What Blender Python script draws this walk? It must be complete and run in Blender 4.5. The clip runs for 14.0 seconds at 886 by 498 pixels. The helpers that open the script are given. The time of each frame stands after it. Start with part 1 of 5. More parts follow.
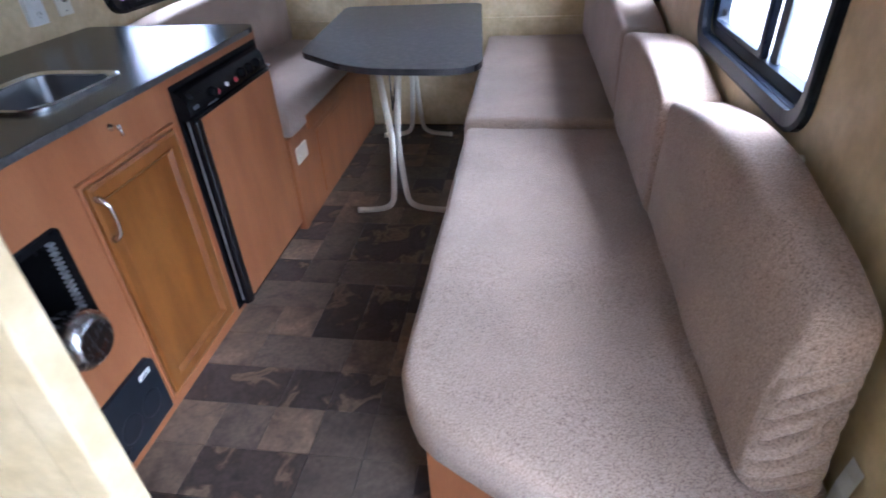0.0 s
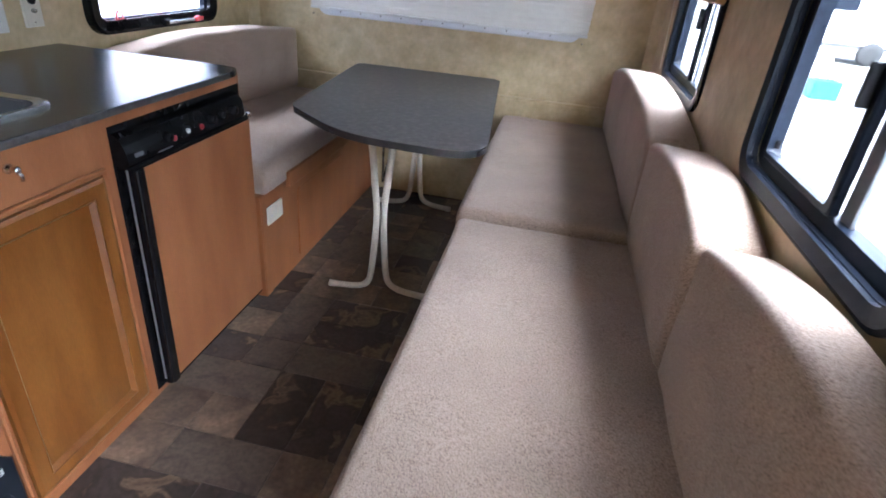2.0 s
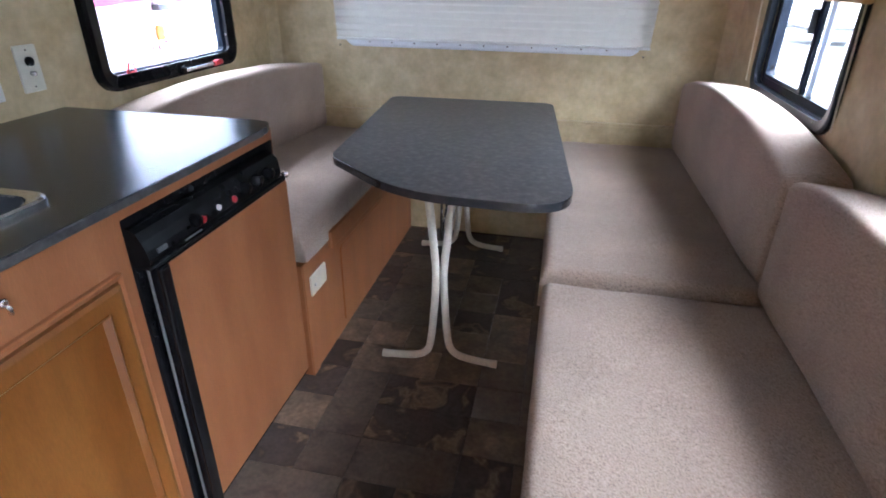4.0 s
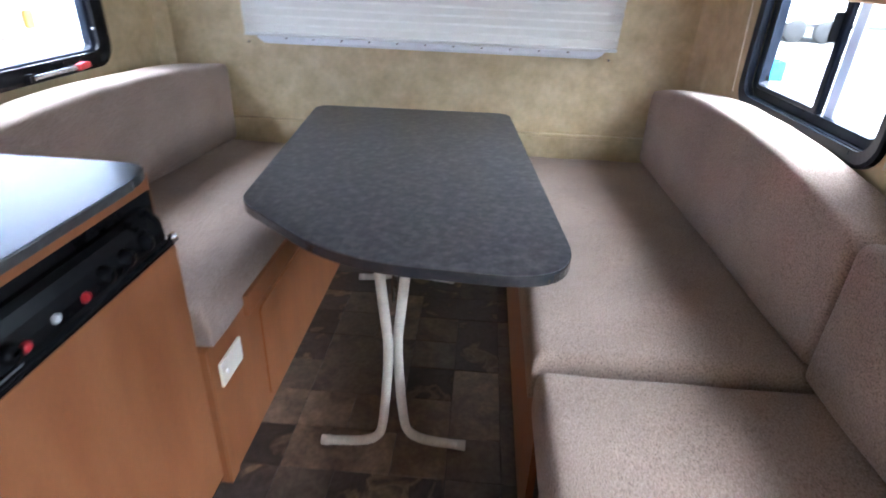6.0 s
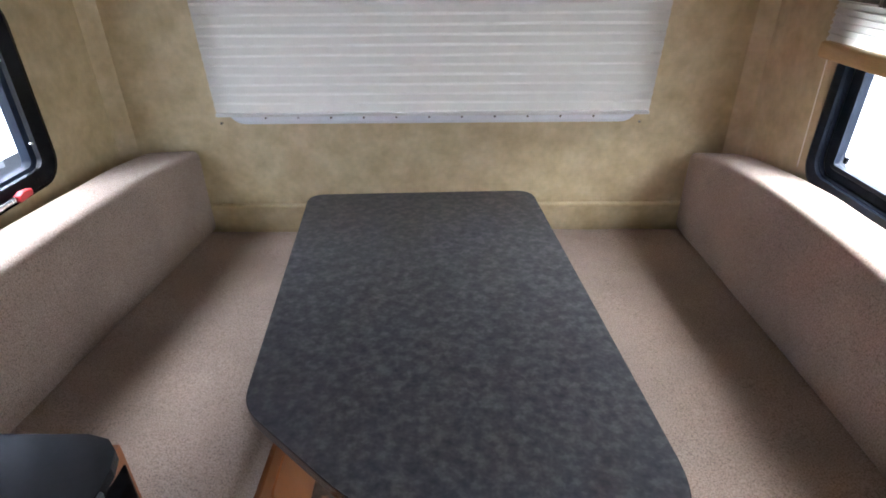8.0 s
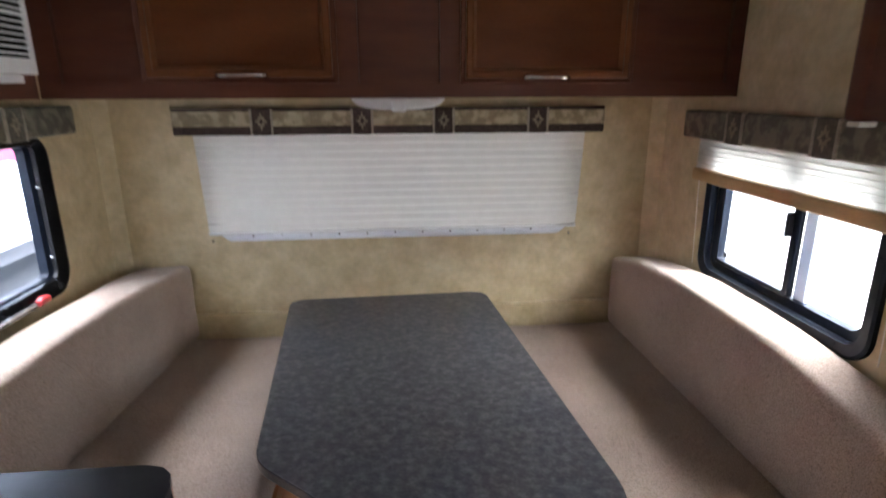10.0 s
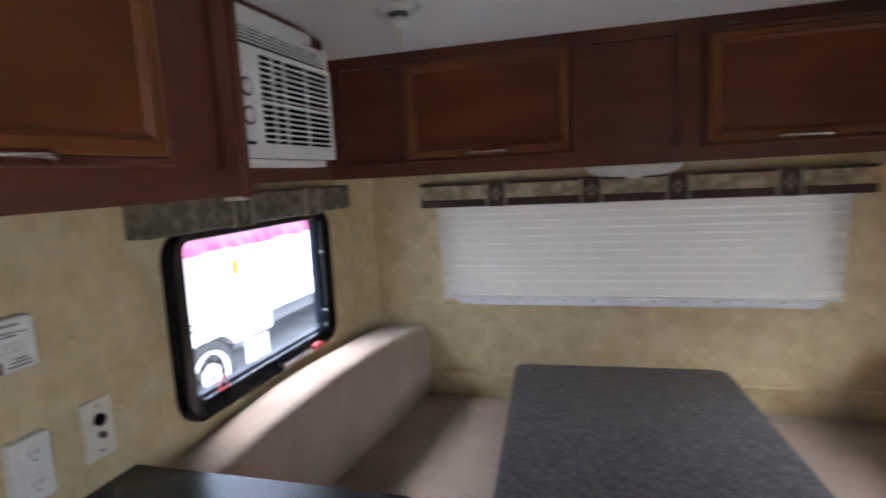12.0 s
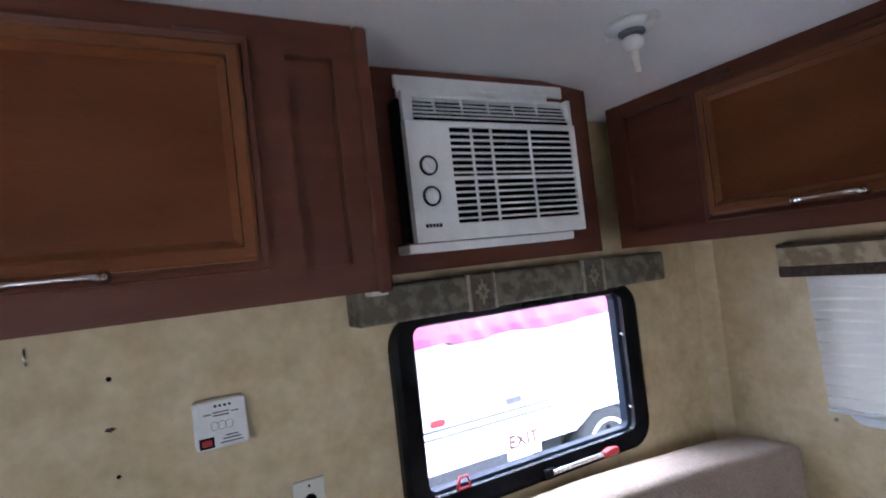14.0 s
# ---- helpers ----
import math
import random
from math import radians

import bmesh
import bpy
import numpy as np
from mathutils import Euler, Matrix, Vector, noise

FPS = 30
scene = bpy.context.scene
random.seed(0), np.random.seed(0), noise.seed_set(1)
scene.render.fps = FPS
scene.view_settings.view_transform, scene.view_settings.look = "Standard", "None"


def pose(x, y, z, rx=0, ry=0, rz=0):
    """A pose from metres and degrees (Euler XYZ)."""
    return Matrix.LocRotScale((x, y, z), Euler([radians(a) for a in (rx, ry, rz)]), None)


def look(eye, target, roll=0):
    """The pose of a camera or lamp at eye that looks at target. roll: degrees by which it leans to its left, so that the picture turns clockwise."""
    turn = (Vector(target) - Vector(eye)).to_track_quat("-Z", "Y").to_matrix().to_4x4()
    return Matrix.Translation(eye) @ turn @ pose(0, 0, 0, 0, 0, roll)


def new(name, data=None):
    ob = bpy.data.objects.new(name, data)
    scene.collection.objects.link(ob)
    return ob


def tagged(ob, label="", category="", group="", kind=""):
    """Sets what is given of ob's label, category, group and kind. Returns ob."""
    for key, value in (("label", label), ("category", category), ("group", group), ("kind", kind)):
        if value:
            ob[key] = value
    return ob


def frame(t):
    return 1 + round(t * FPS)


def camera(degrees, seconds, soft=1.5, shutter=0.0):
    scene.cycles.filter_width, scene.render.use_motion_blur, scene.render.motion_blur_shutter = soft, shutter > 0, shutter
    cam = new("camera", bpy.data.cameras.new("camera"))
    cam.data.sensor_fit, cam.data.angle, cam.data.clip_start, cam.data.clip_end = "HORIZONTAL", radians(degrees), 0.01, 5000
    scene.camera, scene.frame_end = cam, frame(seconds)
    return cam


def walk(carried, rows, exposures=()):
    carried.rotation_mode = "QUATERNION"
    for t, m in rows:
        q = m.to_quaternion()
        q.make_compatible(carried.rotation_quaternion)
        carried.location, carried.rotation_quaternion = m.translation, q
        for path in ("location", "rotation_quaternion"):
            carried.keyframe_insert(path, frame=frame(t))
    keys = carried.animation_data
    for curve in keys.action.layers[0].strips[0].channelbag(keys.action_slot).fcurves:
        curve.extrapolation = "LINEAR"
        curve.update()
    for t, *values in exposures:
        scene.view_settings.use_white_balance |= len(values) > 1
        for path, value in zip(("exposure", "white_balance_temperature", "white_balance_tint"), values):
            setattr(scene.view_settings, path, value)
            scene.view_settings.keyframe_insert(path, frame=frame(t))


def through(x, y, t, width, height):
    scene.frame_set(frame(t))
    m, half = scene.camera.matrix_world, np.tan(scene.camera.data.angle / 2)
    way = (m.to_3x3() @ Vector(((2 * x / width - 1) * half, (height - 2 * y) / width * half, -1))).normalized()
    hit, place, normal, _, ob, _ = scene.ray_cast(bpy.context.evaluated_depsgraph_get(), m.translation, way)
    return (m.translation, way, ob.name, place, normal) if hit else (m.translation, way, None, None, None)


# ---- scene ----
cam = camera(77.3, 14.0, soft=1.7, shutter=0.5)
PATH = [
    (0, (0.308, 2.727, 1.297), (0.029, 4.374, 0.197), -3.3),
    (0.5, (0.333, 2.776, 1.29), (0.171, 4.458, 0.221), -1.0),
    (1, (0.288, 2.809, 1.31), (0.159, 4.58, 0.389), 0.5),
    (1.5, (0.265, 2.875, 1.299), (0.137, 4.669, 0.426), 2.9),
    (2, (0.319, 3.059, 1.278), (0.031, 4.806, 0.348), 5.5),
    (2.5, (0.265, 3.155, 1.286), (-0.061, 4.852, 0.279), -0.4),
    (3, (0.23, 3.21, 1.32), (-0.102, 4.948, 0.386), -3.5),
    (3.2, (0.208, 3.255, 1.301), (-0.113, 5.001, 0.38), -2.1),
    (4.3, (0.065, 3.395, 1.275), (-0.32, 5.14, 0.4), 1.6),
    (5.3, (0.075, 3.565, 1.262), (-0.4, 5.31, 0.425), 3.9),
    (5.5, (0.045, 3.637, 1.255), (-0.277, 5.418, 0.406), 3.6),
    (6, (-0.071, 3.801, 1.269), (-0.169, 5.573, 0.347), 2.4),
    (6.5, (-0.07, 3.974, 1.325), (-0.143, 5.757, 0.421), -4.2),
    (7, (-0.055, 4.17, 1.402), (-0.161, 5.929, 0.456), -0.9),
    (7.2, (-0.091, 4.209, 1.435), (-0.188, 5.949, 0.455), -1.1),
    (9.3, (-0.371, 4.248, 1.527), (-0.169, 6.005, 0.593), 1.9),
    (9.5, (-0.382, 4.167, 1.523), (-0.156, 5.981, 0.711), 1.6),
    (10, (-0.314, 3.922, 1.522), (-0.136, 5.837, 0.974), -0.2),
    (10.5, (-0.319, 3.837, 1.529), (-0.179, 5.813, 1.255), -1.2),
    (11, (-0.313, 3.834, 1.508), (-0.231, 5.817, 1.263), -0.1),
    (11.5, (-0.339, 3.834, 1.508), (-0.397, 5.819, 1.272), -0.5),
    (12, (-0.387, 3.867, 1.503), (-0.934, 5.772, 1.237), -3.0),
    (12.5, (-0.373, 4.058, 1.51), (-1.42, 5.754, 1.339), -5.3),
    (13, (-0.373, 4.228, 1.524), (-1.763, 5.665, 1.46), -5.4),
    (13.5, (-0.285, 4.339, 1.514), (-1.883, 5.542, 1.482), -5.7),
    (14, (-0.157, 4.417, 1.514), (-1.897, 5.401, 1.572), -6.4),
]
# the camera meters as it turns: a little less exposed towards the bright end wall
walk(cam, [(t, look(eye, target, roll)) for t, eye, target, roll in PATH], [(0.0, 4.85, 5000, 14), (2.5, 4.85, 5500, 10), (5.5, 5.1, 5250, 10), (6.5, 5.15, 5600, 9), (7.2, 4.95, 5750, 9), (9.5, 4.9, 5950, 10), (11.0, 4.55, 6050, 10), (12.5, 4.58, 5800, 11), (14.0, 4.8, 5400, 13)])

# ---- world and sun: bright overcast daylight ----
world = bpy.data.worlds.new("sky")
scene.world = world
world.use_nodes = True
_wn = world.node_tree.nodes
_sky = _wn.new("ShaderNodeTexSky")
_sky.sky_type = "NISHITA"
_sky.sun_disc = False
_sky.sun_elevation, _sky.sun_rotation = radians(73), radians(116)
_sky.air_density, _sky.dust_density = 1.0, 4.0
_wn["Background"].inputs["Strength"].default_value = 0.08
_hs = _wn.new("ShaderNodeHueSaturation")
_hs.inputs["Saturation"].default_value = 0.35
world.node_tree.links.new(_sky.outputs["Color"], _hs.inputs["Color"])
world.node_tree.links.new(_hs.outputs["Color"], _wn["Background"].inputs["Color"])
sun_data = bpy.data.lights.new("sun", "SUN")
sun_data.energy, sun_data.angle, sun_data.color = 1.5, radians(116), (1.0, 0.98, 0.95)
sun = new("sun", sun_data)
sun.matrix_world = look((1.5, 2.8, 9), (0, 4, 0))

# ---- main dimensions ----
LEFT_X, RIGHT_X, FAR_Y, REAR_Y, CEIL = -1.395, 0.785, 6.14, 1.3, 1.945
OUT_Z = -0.55


# ---- material helpers ----
def mat(name, c1, c2, scale=8.0, rough=0.5, metal=0.0, bump=0.0, bscale=120.0, detail=6.0, stretch=(1, 1, 1), c3=None, fine=0.25, coat=0.0, spread=(0.35, 0.65), island=0.0, sheen=0.0):
    """Two-scale noise colour with fine relief."""
    m = bpy.data.materials.new(name)
    m.use_nodes = True
    nt = m.node_tree
    n, l = nt.nodes, nt.links
    b = n["Principled BSDF"]
    tc = n.new("ShaderNodeTexCoord")
    mp = n.new("ShaderNodeMapping")
    mp.inputs["Scale"].default_value = stretch
    l.new(tc.outputs["Object"], mp.inputs["Vector"])
    vec = mp.outputs["Vector"]
    if island:
        oi = n.new("ShaderNodeObjectInfo")
        ad = n.new("ShaderNodeVectorMath")
        ad.operation = "ADD"
        mu = n.new("ShaderNodeMath")
        mu.operation = "MULTIPLY"
        mu.inputs[1].default_value = 57.0
        l.new(oi.outputs["Random"], mu.inputs[0])
        l.new(vec, ad.inputs[0])
        l.new(mu.outputs[0], ad.inputs[1])
        vec = ad.outputs[0]
    t1 = n.new("ShaderNodeTexNoise")
    t1.inputs["Scale"].default_value, t1.inputs["Detail"].default_value = scale, detail
    l.new(vec, t1.inputs["Vector"])
    r1 = n.new("ShaderNodeValToRGB")
    e = r1.color_ramp.elements
    e[0].position, e[1].position = spread
    e[0].color, e[1].color = (*c1, 1), (*c2, 1)
    if c3:
        k = e.new((spread[0] + spread[1]) / 2)
        k.color = (*c3, 1)
    l.new(t1.outputs["Fac"], r1.inputs["Fac"])
    t2 = n.new("ShaderNodeTexNoise")
    t2.inputs["Scale"].default_value, t2.inputs["Detail"].default_value = bscale, 3.0
    l.new(vec, t2.inputs["Vector"])
    mx = n.new("ShaderNodeMix")
    mx.data_type, mx.blend_type = "RGBA", "MULTIPLY"
    mx.inputs[0].default_value = 1.0
    r2 = n.new("ShaderNodeValToRGB")
    r2.color_ramp.elements[0].position, r2.color_ramp.elements[1].position = 0.3, 0.7
    lo = 1.0 - fine
    r2.color_ramp.elements[0].color = (lo, lo, lo, 1)
    l.new(t2.outputs["Fac"], r2.inputs["Fac"])
    l.new(r1.outputs["Color"], mx.inputs[6])
    l.new(r2.outputs["Color"], mx.inputs[7])
    last = mx.outputs[2]
    if island:
        hv = n.new("ShaderNodeHueSaturation")
        mr = n.new("ShaderNodeMapRange")
        mr.inputs["To Min"].default_value, mr.inputs["To Max"].default_value = 1 - island, 1 + island
        l.new(oi.outputs["Random"], mr.inputs["Value"])
        l.new(mr.outputs["Result"], hv.inputs["Value"])
        l.new(last, hv.inputs["Color"])
        last = hv.outputs["Color"]
    l.new(last, b.inputs["Base Color"])
    b.inputs["Roughness"].default_value, b.inputs["Metallic"].default_value = rough, metal
    b.inputs["Coat Weight"].default_value = coat
    b.inputs["Sheen Weight"].default_value = sheen
    rr = n.new("ShaderNodeMapRange")
    rr.inputs["To Min"].default_value, rr.inputs["To Max"].default_value = max(0.02, rough - 0.07), min(1, rough + 0.07)
    l.new(t1.outputs["Fac"], rr.inputs["Value"])
    l.new(rr.outputs["Result"], b.inputs["Roughness"])
    if bump:
        bp = n.new("ShaderNodeBump")
        bp.inputs["Strength"].default_value, bp.inputs["Distance"].default_value = bump, 0.002
        l.new(t2.outputs["Fac"], bp.inputs["Height"])
        l.new(bp.outputs["Normal"], b.inputs["Normal"])
    return m


def glass_mat(name, tint=(0.95, 0.97, 0.97)):
    m = bpy.data.materials.new(name)
    m.use_nodes = True
    b = m.node_tree.nodes["Principled BSDF"]
    b.inputs["Base Color"].default_value = (*tint, 1)
    b.inputs["Roughness"].default_value = 0.0
    b.inputs["IOR"].default_value = 1.1
    b.inputs["Transmission Weight"].default_value = 1.0
    return m


def thin_mat(name, c, through=0.5, rough=0.8):
    """Thin cloth or plastic that lets some light through."""
    m = mat(name, c, tuple(x * 0.96 for x in c), 30, rough, fine=0.06, bscale=300)
    nt = m.node_tree
    n, l = nt.nodes, nt.links
    tr = n.new("ShaderNodeBsdfTranslucent")
    tr.inputs["Color"].default_value = (*c, 1)
    ms = n.new("ShaderNodeMixShader")
    ms.inputs[0].default_value = through
    l.new(n["Principled BSDF"].outputs[0], ms.inputs[1])
    l.new(tr.outputs[0], ms.inputs[2])
    l.new(ms.outputs[0], n["Material Output"].inputs["Surface"])
    return m


WALLPAPER = mat("wallpaper", (0.53, 0.415, 0.230), (0.73, 0.615, 0.405), 13, 0.55, bump=0.12, bscale=45, detail=8, c3=(0.64, 0.52, 0.312), fine=0.13, spread=(0.26, 0.76))
CEILING = mat("ceiling_panel", (0.74, 0.75, 0.77), (0.80, 0.80, 0.81), 5, 0.7, bump=0.15, bscale=200, fine=0.05)
FABRIC = mat("tweed", (0.245, 0.165, 0.123), (0.54, 0.412, 0.328), 300, 0.95, bump=1.0, bscale=520, detail=4, fine=0.36, spread=(0.30, 0.57), sheen=0.2)
def worn(m, scale, lo, hi):
    """Broad rubbed and faded areas over a cloth."""
    nt = m.node_tree
    n, l = nt.nodes, nt.links
    t = n.new("ShaderNodeTexNoise")
    t.inputs["Scale"].default_value, t.inputs["Detail"].default_value = scale, 5.0
    l.new([k for k in n if k.type == "TEX_COORD"][0].outputs["Object"], t.inputs["Vector"])
    r = n.new("ShaderNodeMapRange")
    r.inputs["From Min"].default_value, r.inputs["From Max"].default_value = 0.3, 0.7
    r.inputs["To Min"].default_value, r.inputs["To Max"].default_value = lo, hi
    h = n.new("ShaderNodeHueSaturation")
    old = n["Principled BSDF"].inputs["Base Color"].links[0].from_socket
    l.new(t.outputs["Fac"], r.inputs["Value"])
    l.new(r.outputs["Result"], h.inputs["Value"])
    l.new(old, h.inputs["Color"])
    l.new(h.outputs["Color"], n["Principled BSDF"].inputs["Base Color"])


worn(FABRIC, 4.5, 0.86, 1.12)
LAMINATE = mat("cherry_laminate", (0.27, 0.101, 0.040), (0.34, 0.138, 0.057), 3.5, 0.42, bump=0.05, bscale=90, stretch=(3, 3, 0.6), fine=0.10)
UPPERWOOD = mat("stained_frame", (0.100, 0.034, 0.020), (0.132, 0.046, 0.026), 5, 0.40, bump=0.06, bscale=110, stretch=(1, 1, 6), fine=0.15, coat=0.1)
DOORWOOD = mat("maple_door", (0.165, 0.055, 0.009), (0.255, 0.098, 0.020), 4, 0.36, bump=0.05, bscale=80, stretch=(3, 3, 0.7), fine=0.14, coat=0.15)
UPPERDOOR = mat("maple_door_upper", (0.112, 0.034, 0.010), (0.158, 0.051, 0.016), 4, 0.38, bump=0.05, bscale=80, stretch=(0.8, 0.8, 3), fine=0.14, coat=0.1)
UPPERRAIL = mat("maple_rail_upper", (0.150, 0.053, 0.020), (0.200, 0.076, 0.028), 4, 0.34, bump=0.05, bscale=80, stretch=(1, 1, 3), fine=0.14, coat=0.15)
MOTIF = mat("motif_cloth", (0.26, 0.215, 0.145), (0.36, 0.305, 0.215), 60, 0.9, bump=0.3)
COUNTER = mat("charcoal_counter", (0.026, 0.026, 0.028), (0.04, 0.04, 0.042), 3, 0.26, fine=0.12)
TABLETOP = mat("slate_laminate", (0.034, 0.035, 0.044), (0.170, 0.165, 0.166), 52, 0.33, bump=0.08, bscale=150, detail=7, c3=(0.086, 0.085, 0.091), fine=0.28, spread=(0.27, 0.73))
def tile_mat(name, ramp, scale, island):
    """Printed slate: a warped noise through a many-stepped ramp, shifted on each tile."""
    m = mat(name, ramp[0][1], ramp[-1][1], scale, 0.40, bump=0.25, bscale=70, detail=9, fine=0.35, island=island)
    r = [k for k in m.node_tree.nodes if k.type == "VALTORGB"][0].color_ramp
    r.elements[0].position, r.elements[1].position = ramp[0][0], ramp[-1][0]
    for q, c in ramp[1:-1]:
        r.elements.new(q).color = (*c, 1)
    [k for k in m.node_tree.nodes if k.type == "TEX_NOISE"][0].inputs["Distortion"].default_value = 0.6
    return m


TILE_GREY = tile_mat("slate_tile_grey", ((0.25, (0.052, 0.042, 0.039)), (0.45, (0.124, 0.094, 0.074)), (0.58, (0.153, 0.117, 0.090)), (0.80, (0.078, 0.060, 0.047))), 11, 0.20)
TILE_BROWN = tile_mat("slate_tile_brown", ((0.25, (0.060, 0.041, 0.031)), (0.43, (0.153, 0.107, 0.077)), (0.56, (0.208, 0.146, 0.103)), (0.66, (0.267, 0.186, 0.127)), (0.80, (0.104, 0.069, 0.048))), 10, 0.30)
TILE_DARK = tile_mat("slate_tile_dark", ((0.25, (0.036, 0.029, 0.026)), (0.42, (0.075, 0.058, 0.051)), (0.54, (0.049, 0.037, 0.032)), (0.585, (0.111, 0.076, 0.053)), (0.62, (0.225, 0.160, 0.108)), (0.68, (0.156, 0.102, 0.065)), (0.74, (0.058, 0.043, 0.035))), 10, 0.28)
GROUT = mat("grout", (0.055, 0.046, 0.039), (0.08, 0.068, 0.057), 40, 0.8)
GLOSSBLACK = mat("glossy_black_plastic", (0.006, 0.006, 0.007), (0.009, 0.009, 0.010), 40, 0.14, fine=0.1)
# Satin basin steel, darker than the rim: its dark reflections are in the colour.
SINKSTEEL = mat("shaded_sink_steel", (0.13, 0.132, 0.136), (0.16, 0.162, 0.166), 2, 0.34, metal=1.0, fine=0.02)
EDGEMETAL = mat("grey_edge_trim", (0.10, 0.10, 0.105), (0.14, 0.14, 0.145), 40, 0.35, metal=0.5, fine=0.2)
# Vent teeth; also the fridge grip's highlight and the ceiling lamp's shaded bezel.
PALEMETAL = mat("pale_metal_trim", (0.30, 0.305, 0.31), (0.38, 0.385, 0.39), 30, 0.35, metal=0.6, stretch=(1, 1, 8), fine=0.1)
BLACK = mat("black_plastic", (0.005, 0.005, 0.006), (0.008, 0.008, 0.009), 40, 0.24, fine=0.1)
DARKGREY = mat("dark_grey_metal", (0.007, 0.010, 0.018), (0.011, 0.015, 0.025), 30, 0.30, metal=0.0, fine=0.1)
NAVY = mat("blue_black_enamel", (0.008, 0.011, 0.016), (0.014, 0.018, 0.025), 20, 0.3, fine=0.1)
CHROME = mat("chrome", (0.74, 0.73, 0.72), (0.84, 0.83, 0.82), 30, 0.22, metal=1.0, fine=0.05)
STEEL = mat("brushed_steel", (0.42, 0.42, 0.42), (0.52, 0.52, 0.52), 30, 0.26, metal=1.0, stretch=(1, 12, 1), fine=0.1)
WHITE = mat("white_plastic", (0.74, 0.74, 0.73), (0.80, 0.80, 0.79), 25, 0.42, fine=0.05)
IVORY = mat("ivory_plastic", (0.72, 0.69, 0.60), (0.78, 0.75, 0.66), 25, 0.42, fine=0.05)
ENAMEL = mat("white_tube_enamel", (0.66, 0.62, 0.54), (0.74, 0.70, 0.62), 18, 0.38, fine=0.15)
WHITEFRAME = mat("white_window_frame", (0.78, 0.80, 0.84), (0.82, 0.84, 0.88), 25, 0.45, fine=0.05)
RED = mat("red_plastic", (0.42, 0.016, 0.024), (0.50, 0.024, 0.032), 30, 0.4, fine=0.1)
GREYPRINT = mat("grey_print", (0.12, 0.12, 0.13), (0.17, 0.17, 0.18), 30, 0.6)
WOODRAIL = mat("oak_rail", (0.50, 0.32, 0.13), (0.60, 0.40, 0.18), 10, 0.45, stretch=(4, 0.5, 4), fine=0.15)
BROWNCLOTH = mat("brown_cloth", (0.045, 0.026, 0.020), (0.09, 0.058, 0.045), 90, 0.9, bump=0.5, bscale=400)
DAMASK = mat("damask", (0.33, 0.27, 0.165), (0.56, 0.475, 0.31), 30, 0.85, bump=0.4, bscale=420, detail=2, c3=(0.42, 0.345, 0.215), fine=0.3, spread=(0.42, 0.58))
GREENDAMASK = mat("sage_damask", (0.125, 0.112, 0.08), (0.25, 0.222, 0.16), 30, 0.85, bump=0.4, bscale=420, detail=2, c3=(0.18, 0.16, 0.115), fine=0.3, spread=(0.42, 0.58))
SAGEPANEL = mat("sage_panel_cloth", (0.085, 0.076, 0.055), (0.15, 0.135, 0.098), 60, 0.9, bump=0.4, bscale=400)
# Near window's meeting rail: its backlit shade is in the dark colour.
RAIL_SHADED = mat("shaded_sash_rail", (0.085, 0.092, 0.105), (0.11, 0.118, 0.132), 20, 0.45, fine=0.1)
BRONZE = mat("dark_bronze", (0.075, 0.040, 0.028), (0.10, 0.056, 0.040), 40, 0.4, metal=0.4, fine=0.1)
# The same rail at the far window, daylight put into the pale colour.
RAIL_LIT = thin_mat("daylit_blue_grey_sash", (0.52, 0.57, 0.66), 0.25, 0.4)
STRIPE = mat("stripe_cloth", (0.36, 0.31, 0.24), (0.45, 0.40, 0.31), 60, 0.9, bump=0.3)
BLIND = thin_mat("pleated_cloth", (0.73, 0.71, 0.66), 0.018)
# Paler, more translucent copy of the blind cloth: daylight glow put into the material.
BLIND_LIT = thin_mat("pleated_cloth_sunlit", (0.84, 0.82, 0.76), 0.45)
DIFFUSER = thin_mat("milky_plastic", (0.85, 0.85, 0.84), 0.35, 0.35)
GLASS = glass_mat("window_glass")
TINTED = glass_mat("tinted_window_glass", (0.82, 0.87, 0.95))
STICKER = thin_mat("clear_sticker", (0.80, 0.78, 0.80), 0.6)
_tp = STICKER.node_tree.nodes.new("ShaderNodeBsdfTransparent")
STICKER.node_tree.links.new(_tp.outputs[0], STICKER.node_tree.nodes["Mix Shader"].inputs[1])
STICKER.node_tree.nodes["Mix Shader"].inputs[0].default_value = 0.55
PALERED = mat("faded_red_ink", (0.58, 0.22, 0.22), (0.66, 0.28, 0.28), 60, 0.6)
PAINT = mat("vehicle_white", (0.78, 0.78, 0.78), (0.82, 0.82, 0.82), 2, 0.3, fine=0.04)
PAVING = mat("light_concrete", (0.19, 0.186, 0.178), (0.26, 0.255, 0.245), 1.5, 0.9, bump=0.2, fine=0.2)
ASPHALT = mat("asphalt", (0.085, 0.086, 0.092), (0.125, 0.127, 0.135), 3, 0.9, bump=0.3)
PINK = mat("magenta_awning", (0.36, 0.065, 0.15), (0.45, 0.105, 0.205), 4, 0.7, fine=0.15)
EDGE = mat("glossy_edge", (0.030, 0.031, 0.036), (0.045, 0.046, 0.052), 30, 0.16, fine=0.1, coat=0.6)
BLUEPAINT = mat("sky_blue_plastic", (0.02, 0.24, 0.45), (0.04, 0.30, 0.52), 8, 0.5)
LEAF = mat("hedge_leaves", (0.05, 0.11, 0.03), (0.10, 0.20, 0.06), 4, 0.7)
ORANGE = mat("orange_lens", (0.75, 0.22, 0.02), (0.85, 0.28, 0.03), 30, 0.35)
RUBBER = mat("tyre_rubber", (0.02, 0.02, 0.02), (0.035, 0.035, 0.035), 30, 0.8)

